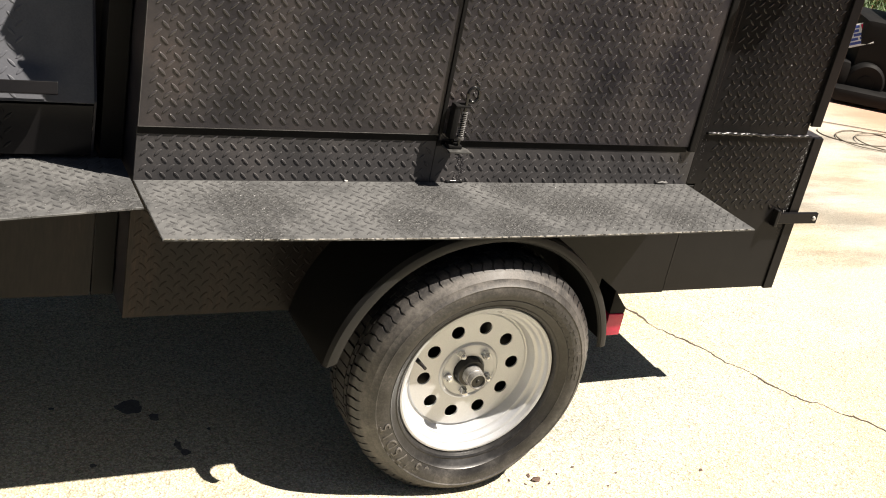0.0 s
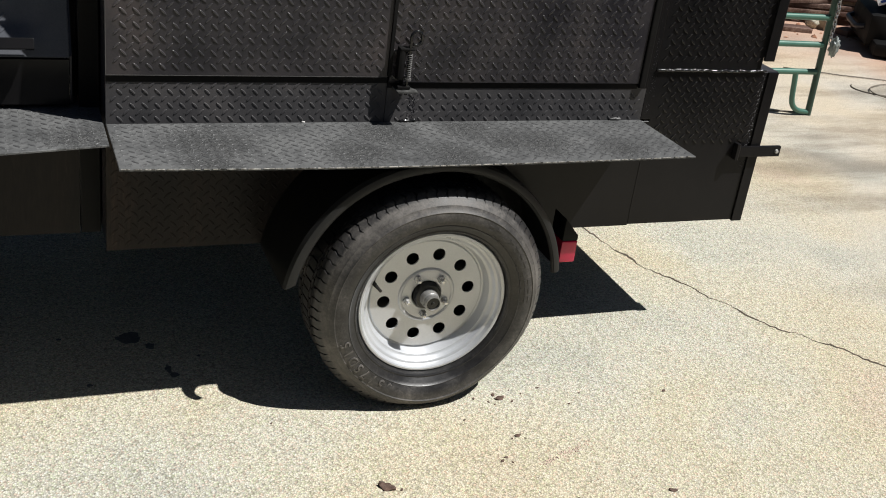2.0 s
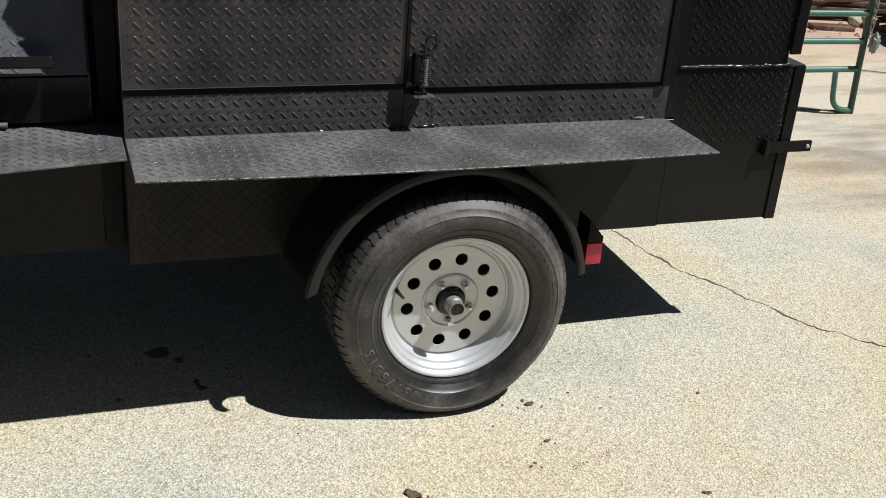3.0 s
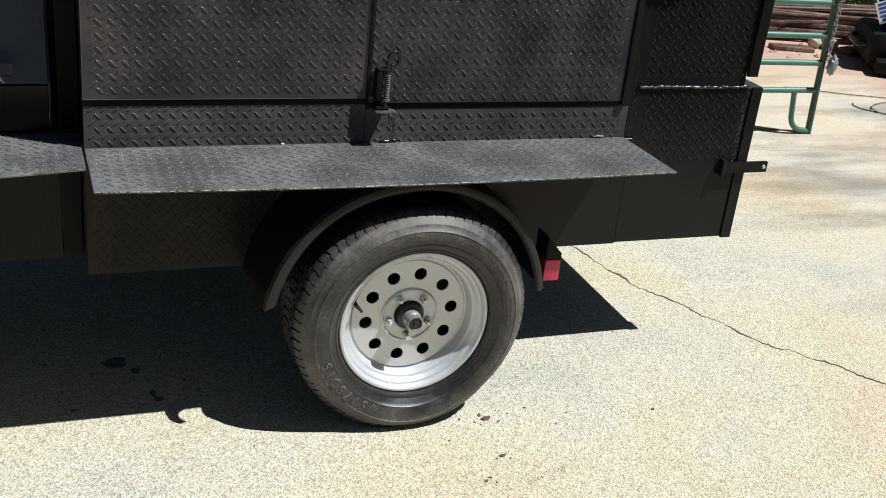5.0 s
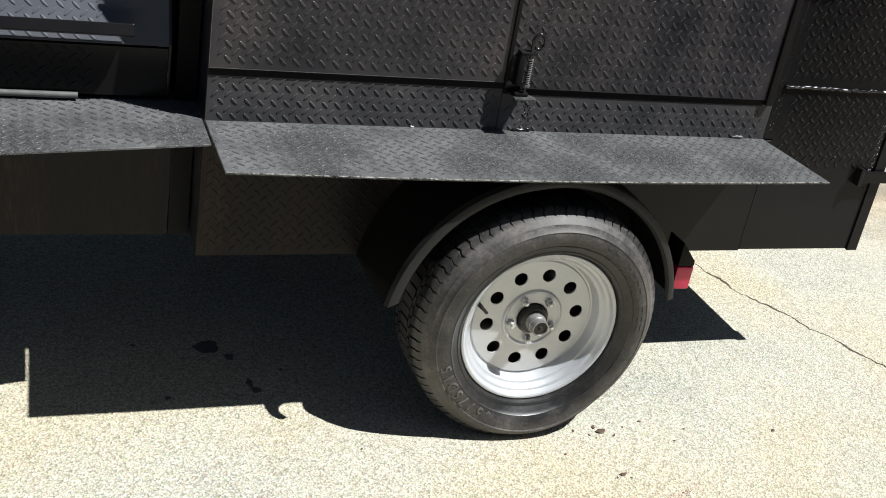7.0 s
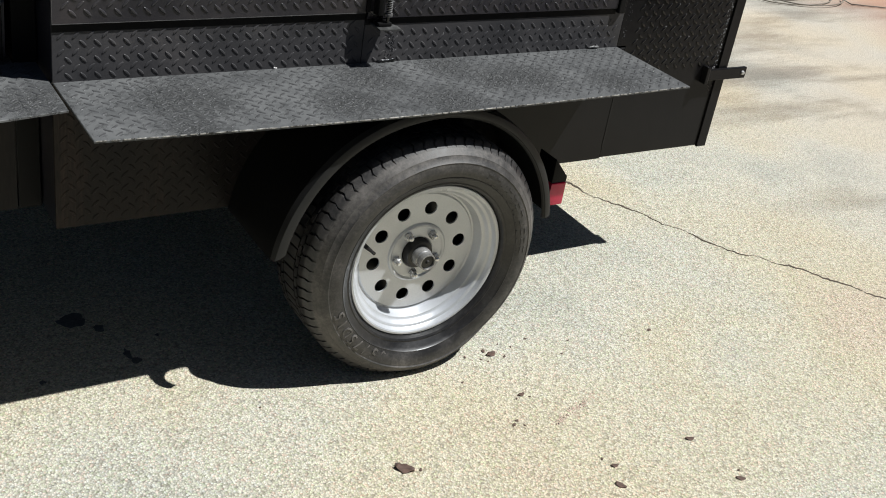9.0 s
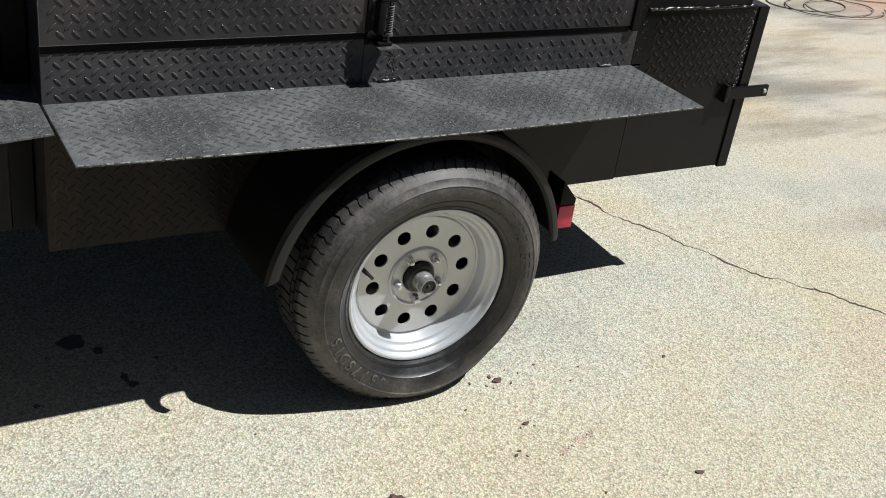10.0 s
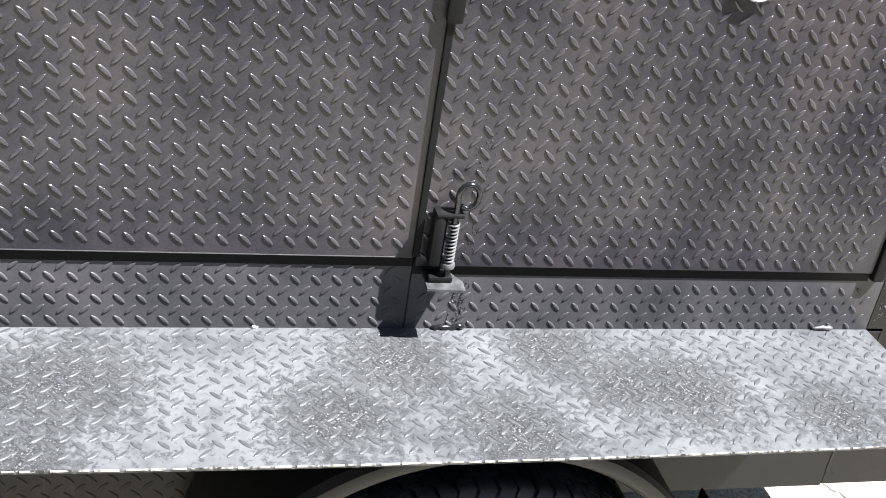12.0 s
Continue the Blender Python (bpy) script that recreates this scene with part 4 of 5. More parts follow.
def rim():
    bm = bmesh.new()
    prof = [(0.2195, 0.016), (0.2215, 0.009), (0.219, 0.0045), (0.214, 0.004), (0.2105, 0.0065), (0.209, 0.013), (0.2055, 0.019), (0.2005, 0.021), (0.1985, 0.0235), (0.1965, 0.031), (0.1925, 0.036), (0.1885, 0.038), (0.1865, 0.044), (0.1840, 0.056), (0.1810, 0.0660), (0.1765, 0.0680), (0.1725, 0.0640)]
    back = [(0.1725, 0.0690), (0.177, 0.0765), (0.188, 0.078), (0.194, 0.064), (0.202, 0.036), (0.203, 0.10), (0.2065, 0.19)]
    add_turned(bm, prof, 96, C)
    add_turned(bm, back, 96, C)
    # flat disc with ten round holes

    def circle(cx, cz, r, n):
        vs = [bm.verts.new((cx + r * math.cos(2 * math.pi * i / n), 0.0640, cz + r * math.sin(2 * math.pi * i / n))) for i in range(n)]
        return [bm.edges.new((vs[i], vs[(i + 1) % n])) for i in range(n)]

    edges = circle(0, HUBZ, 0.1725, 96) + circle(0, HUBZ, 0.0880, 60)
    for k in range(10):
        a = radians(7 + 36 * k)
        edges += circle(0.1315 * math.cos(a), HUBZ + 0.1315 * math.sin(a), 0.0192, 24)
    out = bmesh.ops.triangle_fill(bm, edges=edges, use_beauty=True)
    faces = [g for g in out["geom"] if isinstance(g, bmesh.types.BMFace)]
    ext = bmesh.ops.extrude_face_region(bm, geom=faces, use_keep_orig=True)
    bmesh.ops.translate(bm, verts=[g for g in ext["geom"] if isinstance(g, bmesh.types.BMVert)], vec=(0, 0.005, 0))
    bmesh.ops.remove_doubles(bm, verts=bm.verts, dist=0.00005)
    # raised centre seat round the hub bore
    add_turned(bm, [(0.0880, 0.0640), (0.0860, 0.0600), (0.0825, 0.0582), (0.0795, 0.0590), (0.0765, 0.0620), (0.047, 0.0625), (0.0435, 0.066), (0.0425, 0.085)], 64, C)
    for v in bm.verts:
        r = math.hypot(v.co.x, v.co.z - HUBZ)
        if r > 0.183:
            k = 1 + 0.022 * min(1.0, (r - 0.183) / 0.02)
            v.co.x, v.co.z = v.co.x * k, HUBZ + (v.co.z - HUBZ) * k
    part("rim", bm, SILVER, wheel, "silver painted steel rim with ten round holes", smooth=35)


rim()
bm = bmesh.new()
add_turned(bm, [(0.20, 0.10), (0.0, 0.10)], 32, C)
part("brake_drum", bm, GREASE, wheel)
bm = bmesh.new()
add_turned(bm, [(0.0425, 0.088), (0.0405, 0.050), (0.037, 0.045), (0.0285, 0.044), (0.0275, 0.043)], 40, C)
part("hub", bm, GREASE, wheel, "greasy black hub", smooth=40)
bm = bmesh.new()
add_turned(bm, [(0.0275, 0.047), (0.0275, 0.030), (0.0262, 0.026), (0.0262, 0.022), (0.0240, 0.020), (0.0238, 0.006), (0.0228, 0.002), (0.0205, 0.0015), (0.0195, 0.0045), (0.0195, 0.008)], 40, C)
part("grease_cap", bm, HUB, wheel, "steel bearing cap", smooth=40)
bm = bmesh.new()
add_turned(bm, [(0.0195, 0.007), (0.012, 0.005), (0.0065, 0.0055), (0.0045, 0.001), (0.0, 0.0005)], 24, C)
part("cap_plug", bm, GREASE, wheel, smooth=40)
bm = bmesh.new()
add_turned(bm, [(0.0055, 0.0052), (0.0055, 0.004), (0.0035, 0.004)], 16, C)
part("grease_nipple", bm, CHROME, wheel)
for k in range(5):
    a = radians(50 + 72 * k)
    bm = bmesh.new()
    c = (0.0630 * math.cos(a), 0.0623, HUBZ + 0.0630 * math.sin(a))
    add_turned(bm, [(0.0130, 0.0), (0.0118, -0.003), (0.0112, -0.011), (0.0092, -0.0140)], 6, c)
    add_turned(bm, [(0.0092, -0.0140), (0.0075, -0.0135), (0.0065, -0.012), (0.0062, -0.020), (0.004, -0.022), (0.0, -0.022)], 12, c)
    part("lug_nut", bm, CHROME, wheel, smooth=30)
va = radians(163)
vx, vz = 0.178 * math.cos(va), HUBZ + 0.178 * math.sin(va)
part("valve_stem", tube_bm([(vx, 0.080, vz), (vx + 0.002, 0.045, vz), (vx + 0.006, 0.022, vz - 0.001), (vx + 0.007, 0.010, vz - 0.001)], 0.005, 10, radii=[0.0065, 0.006, 0.0045, 0.0045]), CORD, wheel, smooth=40)
wheel.location.y = -0.009
part("axle", tube_bm([(0, 0.09, HUBZ), (0, 1.75, HUBZ)], 0.03, 14), BLACK_MATT, trailer, smooth=40)
part("far_tyre", tube_bm([(0, 1.76, HUBZ), (0, 1.96, HUBZ)], 0.346, 40), RUBBER, trailer, smooth=40)
for y in (0.52, 1.72):
    part("chassis_rail", box_bm(-3.4, 1.2, y, y + 0.06, 0.40, 0.449), BLACK_MATT, trailer)


# ---------- spring latch ----------
def latch(dx, dz, whole=True):
    lt = group_part("spring_latch", trailer)
    y1 = DOOR - 0.002
    y0 = 0.257 if whole else 0.276
    if not whole:
        part("upper_keeper", box_bm(dx - 0.122, dx - 0.098, y0, y1, dz + 0.928, dz + 1.04, bevel=0.004), BLACK_MATT, lt, smooth=40)
        return
    # stout rounded bracket with a cap and a foot that hold the bolt
    bm = bmesh.new()
    add_box(bm, dx - 0.106, dx - 0.086, y0 + 0.001, y1, dz + 0.948, dz + 1.044, bevel=0.008)
    add_box(bm, dx - 0.0858, dx - 0.080, y1 - 0.010, y1, dz + 0.932, dz + 1.033, bevel=0.001)
    add_box(bm, dx - 0.104, dx - 0.060, y0, y1 - 0.001, dz + 1.0345, dz + 1.0415, bevel=0.003)
    add_box(bm, dx - 0.102, dx - 0.063, y0, y1 - 0.001, dz + 0.9215, dz + 0.9315, bevel=0.003)
    part("bracket", bm, BLACK_MATT, lt, smooth=40)
    px, py = dx - 0.073, 0.264
    ring = [(px, py, dz + 0.905), (px, py, dz + 1.046)]
    for k in range(14):
        a = radians(200 - k * 25)
        ring.append((px + 0.0155 + 0.0165 * math.cos(a), py, dz + 1.070 + 0.020 * math.sin(a)))
    part("pin", tube_bm(bend(ring[:3], 0.006, 3)[:-1] + [Vector(p) for p in ring[2:]], 0.0046, 10), BLACK_GLOSS, lt, "ring-headed bolt", smooth=50)
    coil = []
    turns, n = 11.5, 14
    for i in range(int(turns * n) + 1):
        a = 2 * math.pi * i / n
        coil.append((px + 0.0074 * math.cos(a), py + 0.0074 * math.sin(a), dz + 0.955 + 0.072 * i / (turns * n)))
    part("spring", tube_bm(coil, 0.0016, 6), DULL, lt, "grey coil spring", smooth=50)
    bm = bmesh.new()
    add_turned(bm, [(0.0, 0.0), (0.0105, 0.0), (0.0115, 0.003), (0.0105, 0.008), (0.0, 0.008)], 16)
    bmesh.ops.transform(bm, matrix=Matrix.Translation((px, py, dz + 0.947)) @ Matrix.Rotation(radians(90), 4, "X"), verts=bm.verts)
    part("collar", bm, DULL, lt, smooth=40)
    bm = bmesh.new()
    pts = [(dx - 0.106, 0.240), (dx - 0.046, 0.236), (dx - 0.044, 0.262), (dx - 0.062, FACE), (dx - 0.104, FACE)]
    hi = [bm.verts.new((x, y, dz + 0.921)) for x, y in pts]
    lo = [bm.verts.new((x, y, dz + 0.917)) for x, y in pts]
    bm.faces.new(hi)
    bm.faces.new(lo[::-1])
    for k in range(5):
        bm.faces.new((hi[k], lo[k], lo[(k + 1) % 5], hi[(k + 1) % 5]))
    part("keeper_plate", bm, GREY_RUB, lt, "bare grey steel keeper plate")
    spatter(dx - 0.062, dx - 0.026, dz + 0.940, dz + 1.20, DOOR, 120, 21, lt, lean=0.012)
    spatter(dx - 0.055, dx - 0.018, dz + 0.815, dz + 0.905, FACE, 90, 22, lt, size=0.002)


latch(0.019, -0.027)
latch(0.012, 0.375, whole=False)

# door thermometer, only its foot hangs into view
gauge = group_part("thermometer", trailer)
bm = bmesh.new()
add_turned(bm, [(0.0, -0.009), (0.024, -0.009), (0.028, -0.012), (0.031, -0.009), (0.031, -0.001), (0.0, -0.001)], 40, (0.352, DOOR, 1.400))
part("case", bm, CHROME, gauge, "bright steel thermometer case", smooth=35)
bm = bmesh.new()
add_turned(bm, [(0.0, -0.0095), (0.0235, -0.0095)], 32, (0.352, DOOR, 1.400))
part("dial", bm, GLASS_DIAL, gauge)


# ---------- small things on the slab ----------
def leaf(x, y, size, turn, seed):
    bm = bmesh.new()
    rng = random.Random(seed)
    rows = []
    for i in range(7):
        t = i / 6
        w = size * 0.34 * math.sin(math.pi * (0.06 + 0.9 * t)) * rng.uniform(0.75, 1.15)
        curl = size * (0.05 + 0.16 * (t - 0.5) ** 2 * 4) * rng.uniform(0.7, 1.2)
        rows.append([bm.verts.new(((t - 0.5) * size, s * w, 0.002 + (curl if abs(s) > 0.5 else size * 0.03))) for s in (-1, -0.35, 0.35, 1)])
    for a, b in zip(rows, rows[1:]):
        for k in range(3):
            bm.faces.new((a[k], a[k + 1], b[k + 1], b[k]))
    ext = bmesh.ops.extrude_face_region(bm, geom=bm.faces[:], use_keep_orig=True)
    bmesh.ops.translate(bm, verts=[g for g in ext["geom"] if isinstance(g, bmesh.types.BMVert)], vec=(0, 0, -0.0012))
    low = min(v.co.z for v in bm.verts)
    bmesh.ops.translate(bm, verts=bm.verts, vec=(0, 0, -low))
    ob = part("fallen_leaf", bm, LEAF, None, smooth=True)
    ob.matrix_world = pose(x, y, 0, 0, 0, turn)
    return tagged(ob, "small curled dry brown leaf lying on the concrete", "leaf", "fallen leaves")


for k, (x, y, s, a) in enumerate([(-0.226, -0.372, 0.050, -40), (0.253, -0.032, 0.034, 15), (0.238, -0.012, 0.016, 70), (0.228, -0.224, 0.022, 10), (0.561, -0.551, 0.026, -20), (0.291, -0.561, 0.022, -10), (0.133, -0.328, 0.014, 40), (0.15, -0.315, 0.012, 0), (0.581, -0.727, 0.026, -35), (0.257, -0.627, 0.03, -60), (0.81, -0.09, 0.016, 30), (0.397, 0.001, 0.012, 0), (0.275, -0.527, 0.01, 60), (0.10, -0.12, 0.009, 20), (0.46, -0.10, 0.008, 0), (-0.46, -0.03, 0.008, 30), (0.17, -0.02, 0.010, 80), (0.52, -0.05, 0.009, 10), (0.285, -0.055, 0.011, 50), (0.21, -0.045, 0.009, 120), (0.225, -0.06, 0.007, 10), (0.33, -0.02, 0.008, 75), (0.30, 0.005, 0.007, 30), (0.205, -0.235, 0.008, 60), (0.245, -0.24, 0.007, 140), (0.16, -0.34, 0.009, 110), (0.60, -0.70, 0.010, 20), (-0.19, -0.39, 0.012, 60)]):
    leaf(x, y, s, a, 20 + k)


# ---------- yard behind ----------
def gate():
    g = thing("tube_gate", (3.37, 2.47, 0), "green painted tubular steel livestock gate standing on the concrete", "gate")
    y = 2.472
    part("end_post", tube_bm([(3.385, y, 0.0), (3.37, y, 0.3), (3.335, y, 1.25)], 0.019, 14), POST, g, smooth=50)
    part("end_post", tube_bm([(1.60, y, 0.02), (1.60, y, 1.25)], 0.019, 14), GREEN, g, smooth=50)
    for z, zl in ((0.268, 0.285), (0.432, 0.45), (0.592, 0.61), (0.782, 0.80), (1.0, 1.01), (1.22, 1.23)):
        part("rail", tube_bm([(1.60, y, zl), (3.365 - z * 0.03, y, z)], 0.0175, 14), GREEN, g, smooth=50)
    part("foot_loop", tube_bm(bend([(3.215, y, 0.262), (3.245, y, 0.03), (3.38, y, 0.018)], 0.09, 8), 0.0165, 12), GREEN, g, smooth=50)
    part("foot_loop", tube_bm(bend([(1.78, y, 0.262), (1.75, y, 0.03), (1.61, y, 0.018)], 0.09, 8), 0.0165, 12), GREEN, g, smooth=50)


gate()


def chain():
    c = thing("hanging_chain", (3.36, 2.44, 0.5), "dull grey steel chain hanging on the gate post", "chain")
    for k in range(16):
        z = 0.86 - k * 0.026
        link = [(0.010 * math.cos(radians(a)), 0.018 * math.sin(radians(a))) for a in range(0, 360, 36)]
        x = 3.375 - (z - 0.45) * 0.03 + 0.004 * math.sin(k * 1.7)
        pts = [(x + (p if k % 2 else 0), 2.442 + (0 if k % 2 else p), z + q) for p, q in link]
        part("link", tube_bm(pts, 0.0035, 6, closed=True), ZINC, c, smooth=50)


chain()


def bag():
    bm = bmesh.new()
    bmesh.ops.create_icosphere(bm, subdivisions=4, radius=1.0)
    for v in bm.verts:
        d = 1 + 0.35 * noise.noise(v.co * 2.2) + 0.16 * noise.noise(v.co * 5.5)
        v.co = Vector((v.co.x * 0.029 * d, v.co.y * 0.025 * d, v.co.z * 0.056 * d))
    ob = part("plastic_bag", bm, BAG, None, smooth=True)
    ob.location = (3.400, 2.425, 0.432)
    tagged(ob, "crumpled grey plastic bag tied to the gate post", "bag")


bag()


def cable():
    pts = []
    for i in range(90):
        t = i / 89
        a = t * 2 * math.pi * 2.6 + 2.4
        r = 1 - 0.12 * math.sin(t * 9)
        x = 4.42 + 0.30 * r * math.cos(a) + 0.25 * t + 0.03 * noise.noise((t * 6, 1, 0))
        y = 2.93 + 0.17 * r * math.sin(a) - 0.20 * t + 0.03 * noise.noise((t * 6, 5, 0))
        pts.append((x, y, 0.0045 + 0.006 * (i // 30)))
    for x, y in ((4.95, 2.62), (5.2, 2.52), (5.5, 2.30), (6.2, 1.9)):
        pts.append((x, y, 0.008))
    bm = tube_bm(pts, 0.0042, 8)
    ob = part("power_cable", bm, CABLE, None, smooth=True)
    tagged(ob, "tan cable lying in loose loops on the concrete", "cable")
    pts = [(3.9 + 0.18 * k, 3.40 - 0.075 * k + 0.05 * noise.noise((k * 0.7, 3, 1)), 0.007) for k in range(12)]
    ob = part("power_cable", tube_bm(pts, 0.0038, 8), CABLE, None, smooth=True)
    tagged(ob, "thin tan cable stretched across the concrete", "cable")
    pts = [(3.38 - 0.06 * k, 2.50 + 0.012 * k + 0.02 * noise.noise((k * 0.9, 9, 1)), 0.006) for k in range(22)]
    ob = part("power_cable", tube_bm(pts, 0.0038, 8), CABLE, None, smooth=True)
    tagged(ob, "thin tan cable running under the green gate", "cable")


cable()


def stock():
    """Rusty steel sections and boards stacked low on the dirt at the edge of the slab."""
    rng = random.Random(31)

    def lay(name, x, y, z, length, w, h, turn, material, label, shape="box"):
        bm = bmesh.new()
        if shape == "angle":
            add_box(bm, -length / 2, length / 2, -w / 2, w / 2, 0, h * 0.18, bevel=0.002)
            add_box(bm, -length / 2, length / 2, -w / 2, -w / 2 + w * 0.18, h * 0.18, h, bevel=0.002)
        elif shape == "pipe":
            add_tube(bm, [(-length / 2, 0, h / 2), (length / 2, 0, h / 2)], h / 2, 14)
        else:
            add_box(bm, -length / 2, length / 2, -w / 2, w / 2, 0, h, bevel=0.004)
        ob = part(name, bm, material, None, smooth=30)
        ob.matrix_world = pose(x, y, z, 0, 0, turn)
        tagged(ob, label, "steel stock" if material is RUST else "board", "stacked stock")

    for x, y in ((3.9, 5.3), (5.2, 5.05), (6.4, 4.8)):
        lay("timber_bearer", x, y, -0.03, 1.3, 0.10, 0.11, 82, TIMBER, "weathered timber bearer lying under the steel", "box")
    kinds = ("box", "angle", "pipe", "box", "angle")
    for layer in range(4):
        z = 0.08 + layer * 0.036
        for k in range(11 - 2 * layer):
            y = 4.68 + layer * 0.05 + k * 0.095 + rng.uniform(-0.03, 0.03)
            h = rng.uniform(0.022, 0.034)
            board = rng.random() < 0.28
            lay("long_board" if board else "steel_section", 5.2 + rng.uniform(-0.7, 0.7), y, z, rng.uniform(1.8, 4.2), rng.uniform(0.035, 0.09), h, -9 + rng.uniform(-13, 13), TIMBER if board else RUST, "pale weathered board on the stack" if board else "rusty brown steel section on the stack", "box" if board else kinds[rng.randrange(5)])
    lay("short_plank", 4.72, 4.42, 0.0, 0.34, 0.12, 0.035, -14, RUST, "short brown plank lying on the dirty concrete")
    lay("short_plank", 5.35, 4.38, 0.0, 0.45, 0.12, 0.045, 20, RUST, "short brown plank lying on the dirty concrete")
    lay("loose_pipe", 4.3, 4.75, 0.0, 0.9, 0.04, 0.03, 8, TIMBER, "pale bar lying on the dirt", "pipe")
    bm = bmesh.new()
    bmesh.ops.create_icosphere(bm, subdivisions=3, radius=1)
    for v in bm.verts:
        d = 1 + 0.3 * noise.noise(v.co * 1.6)
        v.co = Vector((v.co.x * 0.055 * d, v.co.y * 0.05 * d, 0.045 + v.co.z * 0.045 * d))
    low = min(v.co.z for v in bm.verts)
    bmesh.ops.translate(bm, verts=bm.verts, vec=(0, 0, -low))
    ob = part("rubble_block", bm, CONCRETE, None, smooth=60)
    ob.location = (5.0, 4.5, 0.0)
    tagged(ob, "pale lump of rubble on the dirt", "rubble")


stock()


def rubble():
    rng = random.Random(44)
    verts, faces = [], []
    for k in range(260):
        x, y = rng.uniform(3.4, 7.5), rng.uniform(4.15, 5.3)
        s = rng.uniform(0.008, 0.032)
        b = len(verts)
        for dx, dy, dz in ((1, 0, 0.2), (0, 1, 0.3), (-1, 0, 0.2), (0, -1, 0.25), (0.1, 0.1, 1.0)):
            verts.append((x + dx * s * rng.uniform(0.6, 1.3), y + dy * s * rng.uniform(0.6, 1.3), 0.0 + dz * s * rng.uniform(0.4, 0.9) - (0.002 if dz < 0.5 else 0)))
        faces += [(b, b + 1, b + 4), (b + 1, b + 2, b + 4), (b + 2, b + 3, b + 4), (b + 3, b, b + 4), (b + 3, b + 2, b + 1, b)]
    tagged(raw("gravel", verts, faces, DIRT), "scattered reddish stones on the slab's dirty edge", "gravel", kind="stuff")


rubble()


def mower():
    """The dark machine at the slab's edge: black body with a hood, wheels, and a printed card on it."""
    g = thing("black_machine", (5.5, 4.1, 0), "black machine standing at the dirty edge of the slab", "machine")
    rot = pose(5.80, 3.72, 0, 0, 0, -30)

    def put(name, bm, mat, label="", smooth=30):
        bmesh.ops.transform(bm, matrix=rot, verts=bm.verts)
        part(name, bm, mat, g, label, smooth)

    bm = bmesh.new()
    add_box(bm, -0.62, 0.75, -0.30, 0.32, 0.06, 0.62, bevel=0.05)
    put("body", bm, BLACK_MATT)
    bm = bmesh.new()
    add_box(bm, -0.30, 0.60, -0.26, 0.28, 0.60, 0.95, bevel=0.09)
    put("hood", bm, BLACK)
    for x, y in ((-0.5, -0.30), (0.55, -0.30), (-0.5, 0.32), (0.55, 0.32)):
        bm = bmesh.new()
        add_turned(bm, [(0.0, -0.05), (0.06, -0.05), (0.065, -0.045), (0.13, -0.05), (0.15, -0.035), (0.155, 0.0), (0.15, 0.035), (0.13, 0.05), (0.0, 0.05)], 32, (x, y, 0.155))
        put("tyre", bm, BLACK_MATT)
    put("bumper", tube_bm(bend([(-0.62, -0.22, 0.22), (-0.85, -0.22, 0.16), (-0.85, 0.22, 0.16), (-0.62, 0.22, 0.22)], 0.08, 5), 0.02, 10), BLACK, "", 50)
    put("front_cowl", box_bm(-0.80, -0.63, -0.36, 0.30, 0.05, 0.30, bevel=0.05), BLACK_MATT)
    put("deck", box_bm(-0.75, -0.1, -0.5, -0.28, 0.02, 0.12, bevel=0.03), BLACK_MATT)


mower()


def card():
    c = thing("printed_card", (5.10, 3.84, 0.38), "white card printed in blue and red on the black machine", "sign")
    m = pose(5.10, 3.84, 0.47, 62, -26, -38) @ Matrix.Scale(0.85, 4)

    def put(name, bm, mat):
        bmesh.ops.transform(bm, matrix=m, verts=bm.verts)
        part(name, bm, mat, c)

    put("board", box_bm(-0.15, 0.15, -0.10, 0.10, -0.004, 0.0, bevel=0.001), WHITE)
    for row, spans in enumerate([((-0.13, 0.06),), ((-0.13, -0.05), (-0.035, 0.05)), ((-0.13, -0.02), (0.0, 0.12)), ((-0.13, -0.07), (-0.055, 0.03), (0.045, 0.12)), ((-0.12, 0.10),)]):
        y0 = 0.062 - 0.036 * row
        for x0, x1 in spans:
            put("ink_block", box_bm(x0, x1, y0, y0 + 0.024, 0.0005, 0.0015), BLUE)
    put("ink_block", box_bm(0.075, 0.14, 0.03, 0.088, 0.0005, 0.0015), RED)


card()


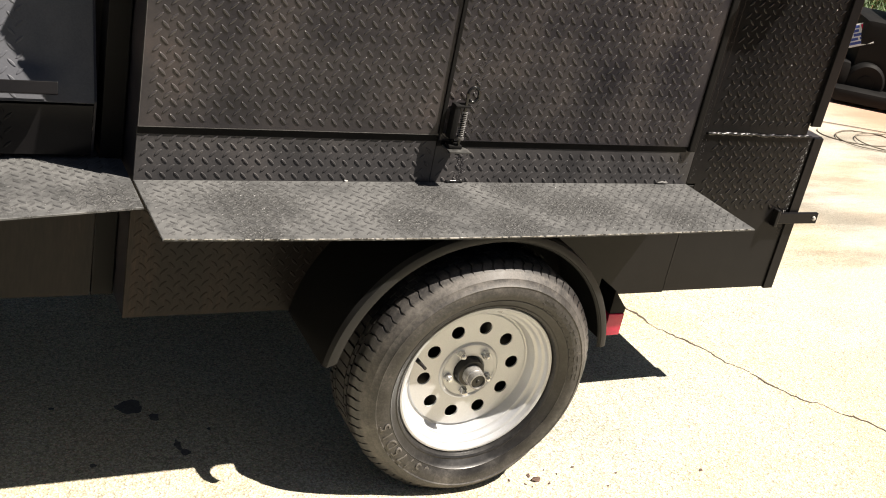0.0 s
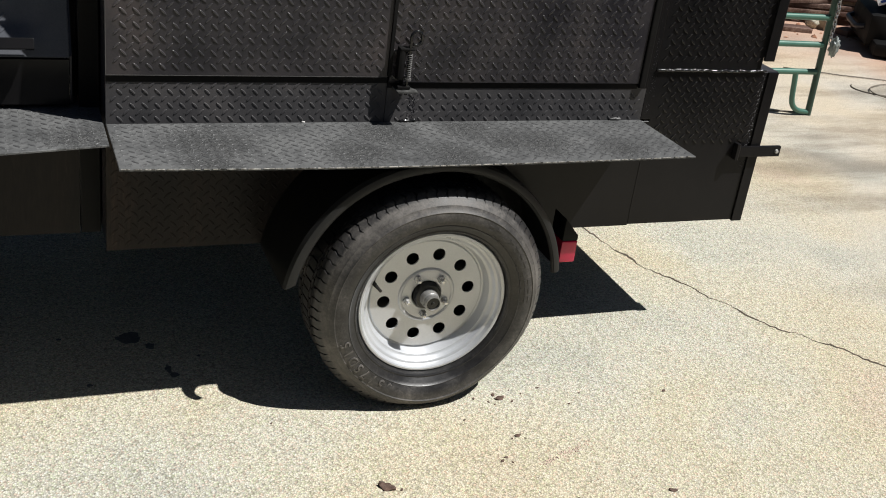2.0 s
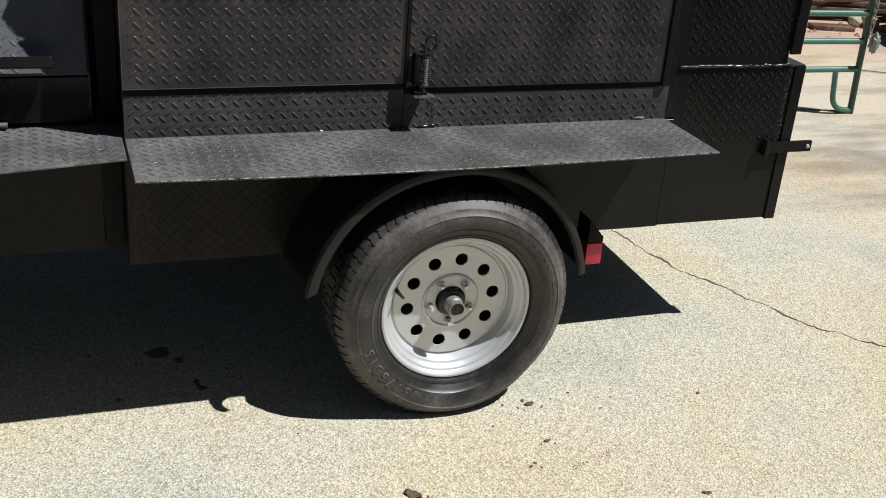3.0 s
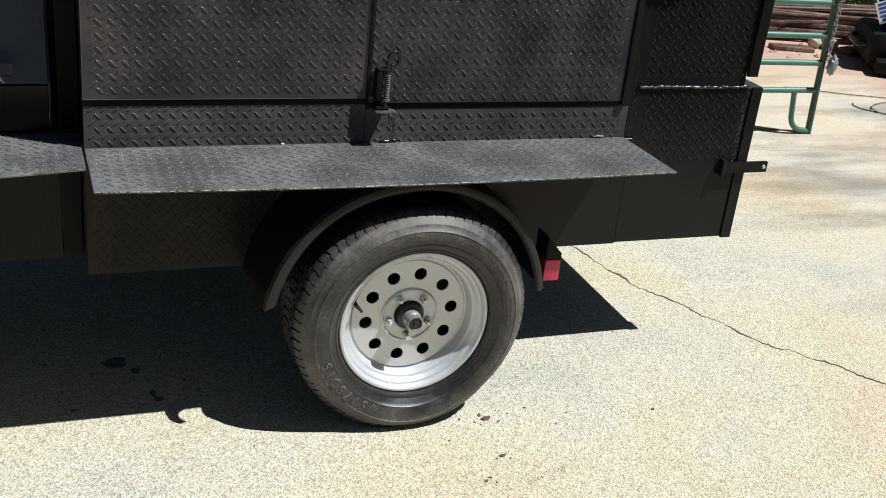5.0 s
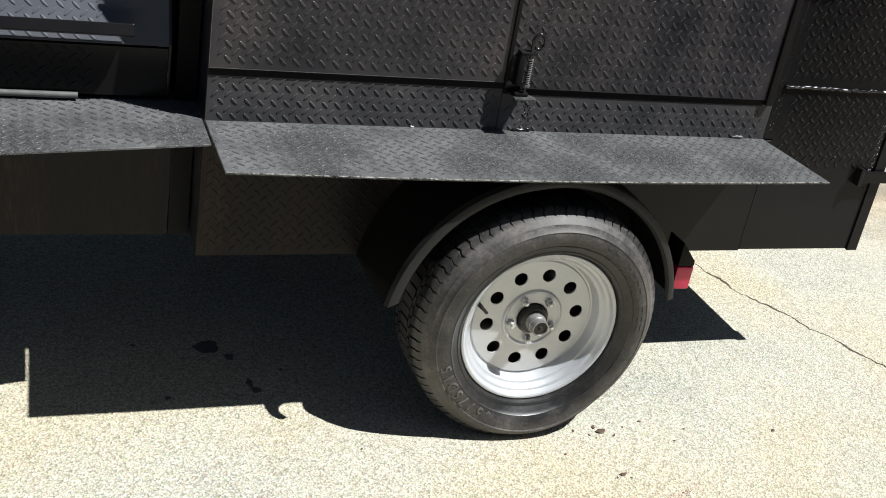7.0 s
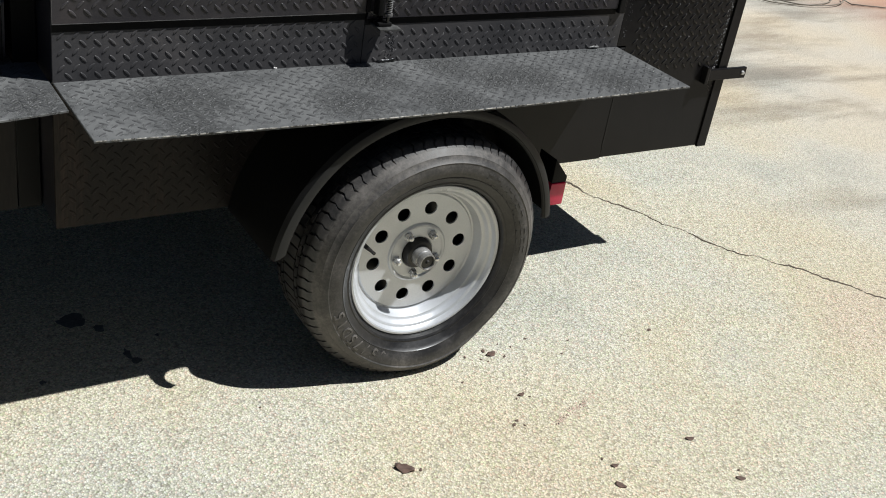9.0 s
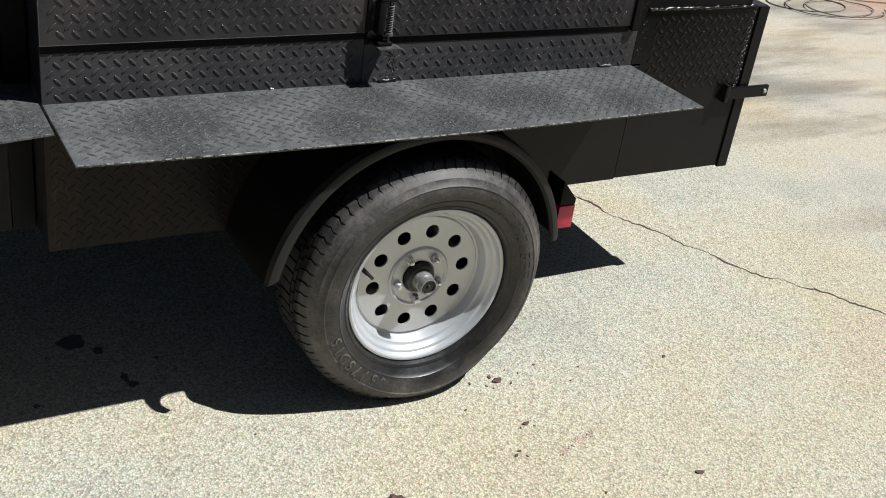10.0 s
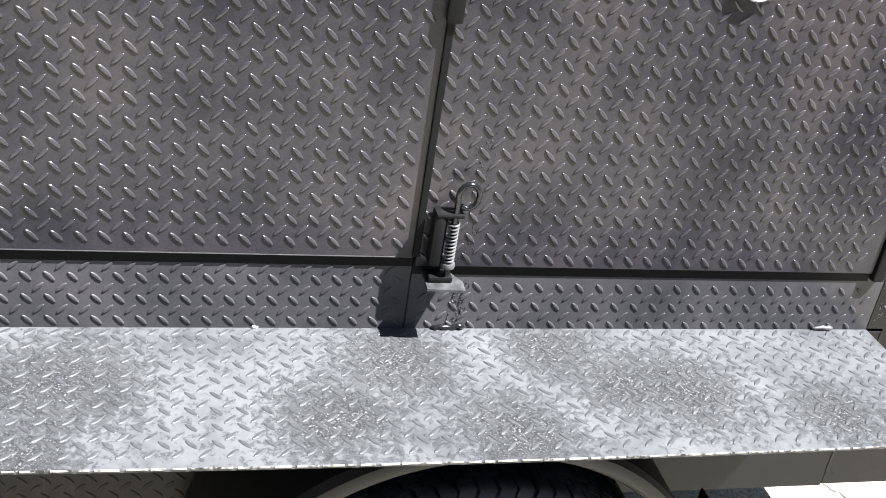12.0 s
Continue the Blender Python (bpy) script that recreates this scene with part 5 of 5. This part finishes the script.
def weeds():
    """Rank grass and weeds on the dirt behind the stacked steel."""
    rng = np.random.default_rng(5)
    verts, faces = [], []
    for k in range(9000):
        x = 2.0 + 9.0 * rng.random()
        y = 5.75 + 5.0 * rng.random() ** 1.5 - (x - 5) * 0.15
        h = (0.12 + 0.42 * rng.random()) * (0.6 + 0.7 * abs(noise.noise((x * 0.8, y * 0.8, 0))) + 0.3)
        a = rng.random() * 6.28
        w = 0.006 + 0.012 * rng.random()
        lean = h * (0.15 + 0.5 * rng.random())
        dx, dy = math.cos(a), math.sin(a)
        b = len(verts)
        for t, ww in ((0.0, 0.7), (0.5, 1.0), (1.0, 0.05)):
            cx, cy, cz = x + dx * lean * t * t, y + dy * lean * t * t, -0.03 + h * t * (1 - 0.2 * t)
            verts += [(cx - dy * w * ww, cy + dx * w * ww, cz), (cx + dy * w * ww, cy - dx * w * ww, cz)]
        faces += [(b, b + 1, b + 3, b + 2), (b + 2, b + 3, b + 5, b + 4)]
    tagged(raw("weeds", verts, faces, FOLIAGE), "rank green weeds growing behind the stacked steel", "weeds", kind="stuff")


weeds()


def tree(x, y, height, seed, name="yard_tree"):
    rng = random.Random(seed)
    t = thing(name, (x, y, -0.03), "broad green tree standing beyond the yard", "tree", "trees beyond the yard")
    bm = bmesh.new()
    pts = [(x + 0.1 * k * rng.uniform(-1, 1), y + 0.1 * k * rng.uniform(-1, 1), -0.05 + height * 0.13 * k) for k in range(5)]
    add_tube(bm, pts, 0.2, 12, radii=[0.26, 0.2, 0.17, 0.14, 0.1])
    tips = []
    for k in range(7):
        a, h = k * 0.9 + rng.random(), height * rng.uniform(0.3, 0.5)
        base = Vector(pts[3 if k % 2 else 4])
        tip = Vector((x + math.cos(a) * height * 0.27, y + math.sin(a) * height * 0.27, h + height * 0.3))
        add_tube(bm, [base, base.lerp(tip, 0.5) + Vector((0, 0, 0.2)), tip], 0.06, 8, radii=[0.09, 0.06, 0.02])
        tips += [tip, base.lerp(tip, 0.6)]
    part("trunk", bm, BARK, t, smooth=50)
    tips.append(Vector((x, y, height * 0.85)))
    verts, faces = [], []
    for k in range(5200):
        c = rng.choice(tips)
        d = Vector((rng.gauss(0, 1), rng.gauss(0, 1), rng.gauss(0, 0.8)))
        p = c + d * height * 0.075
        u = Vector((rng.gauss(0, 1), rng.gauss(0, 1), rng.gauss(0, 1))).normalized()
        w = u.orthogonal().normalized()
        s = rng.uniform(0.05, 0.11)
        b = len(verts)
        verts += [p - u * s, p + w * s * 0.5, p + u * s, p - w * s * 0.5]
        faces.append((b, b + 1, b + 2, b + 3))
    raw("crown", verts, faces, FOLIAGE, t)


# the yard is fringed with trees past the weeds
for k, (x, y, h) in enumerate([(3.5, 13.5, 6.5), (8.0, 12.5, 7.0), (12.5, 10.0, 6.0)]):
    tree(x, y, h, 60 + k)
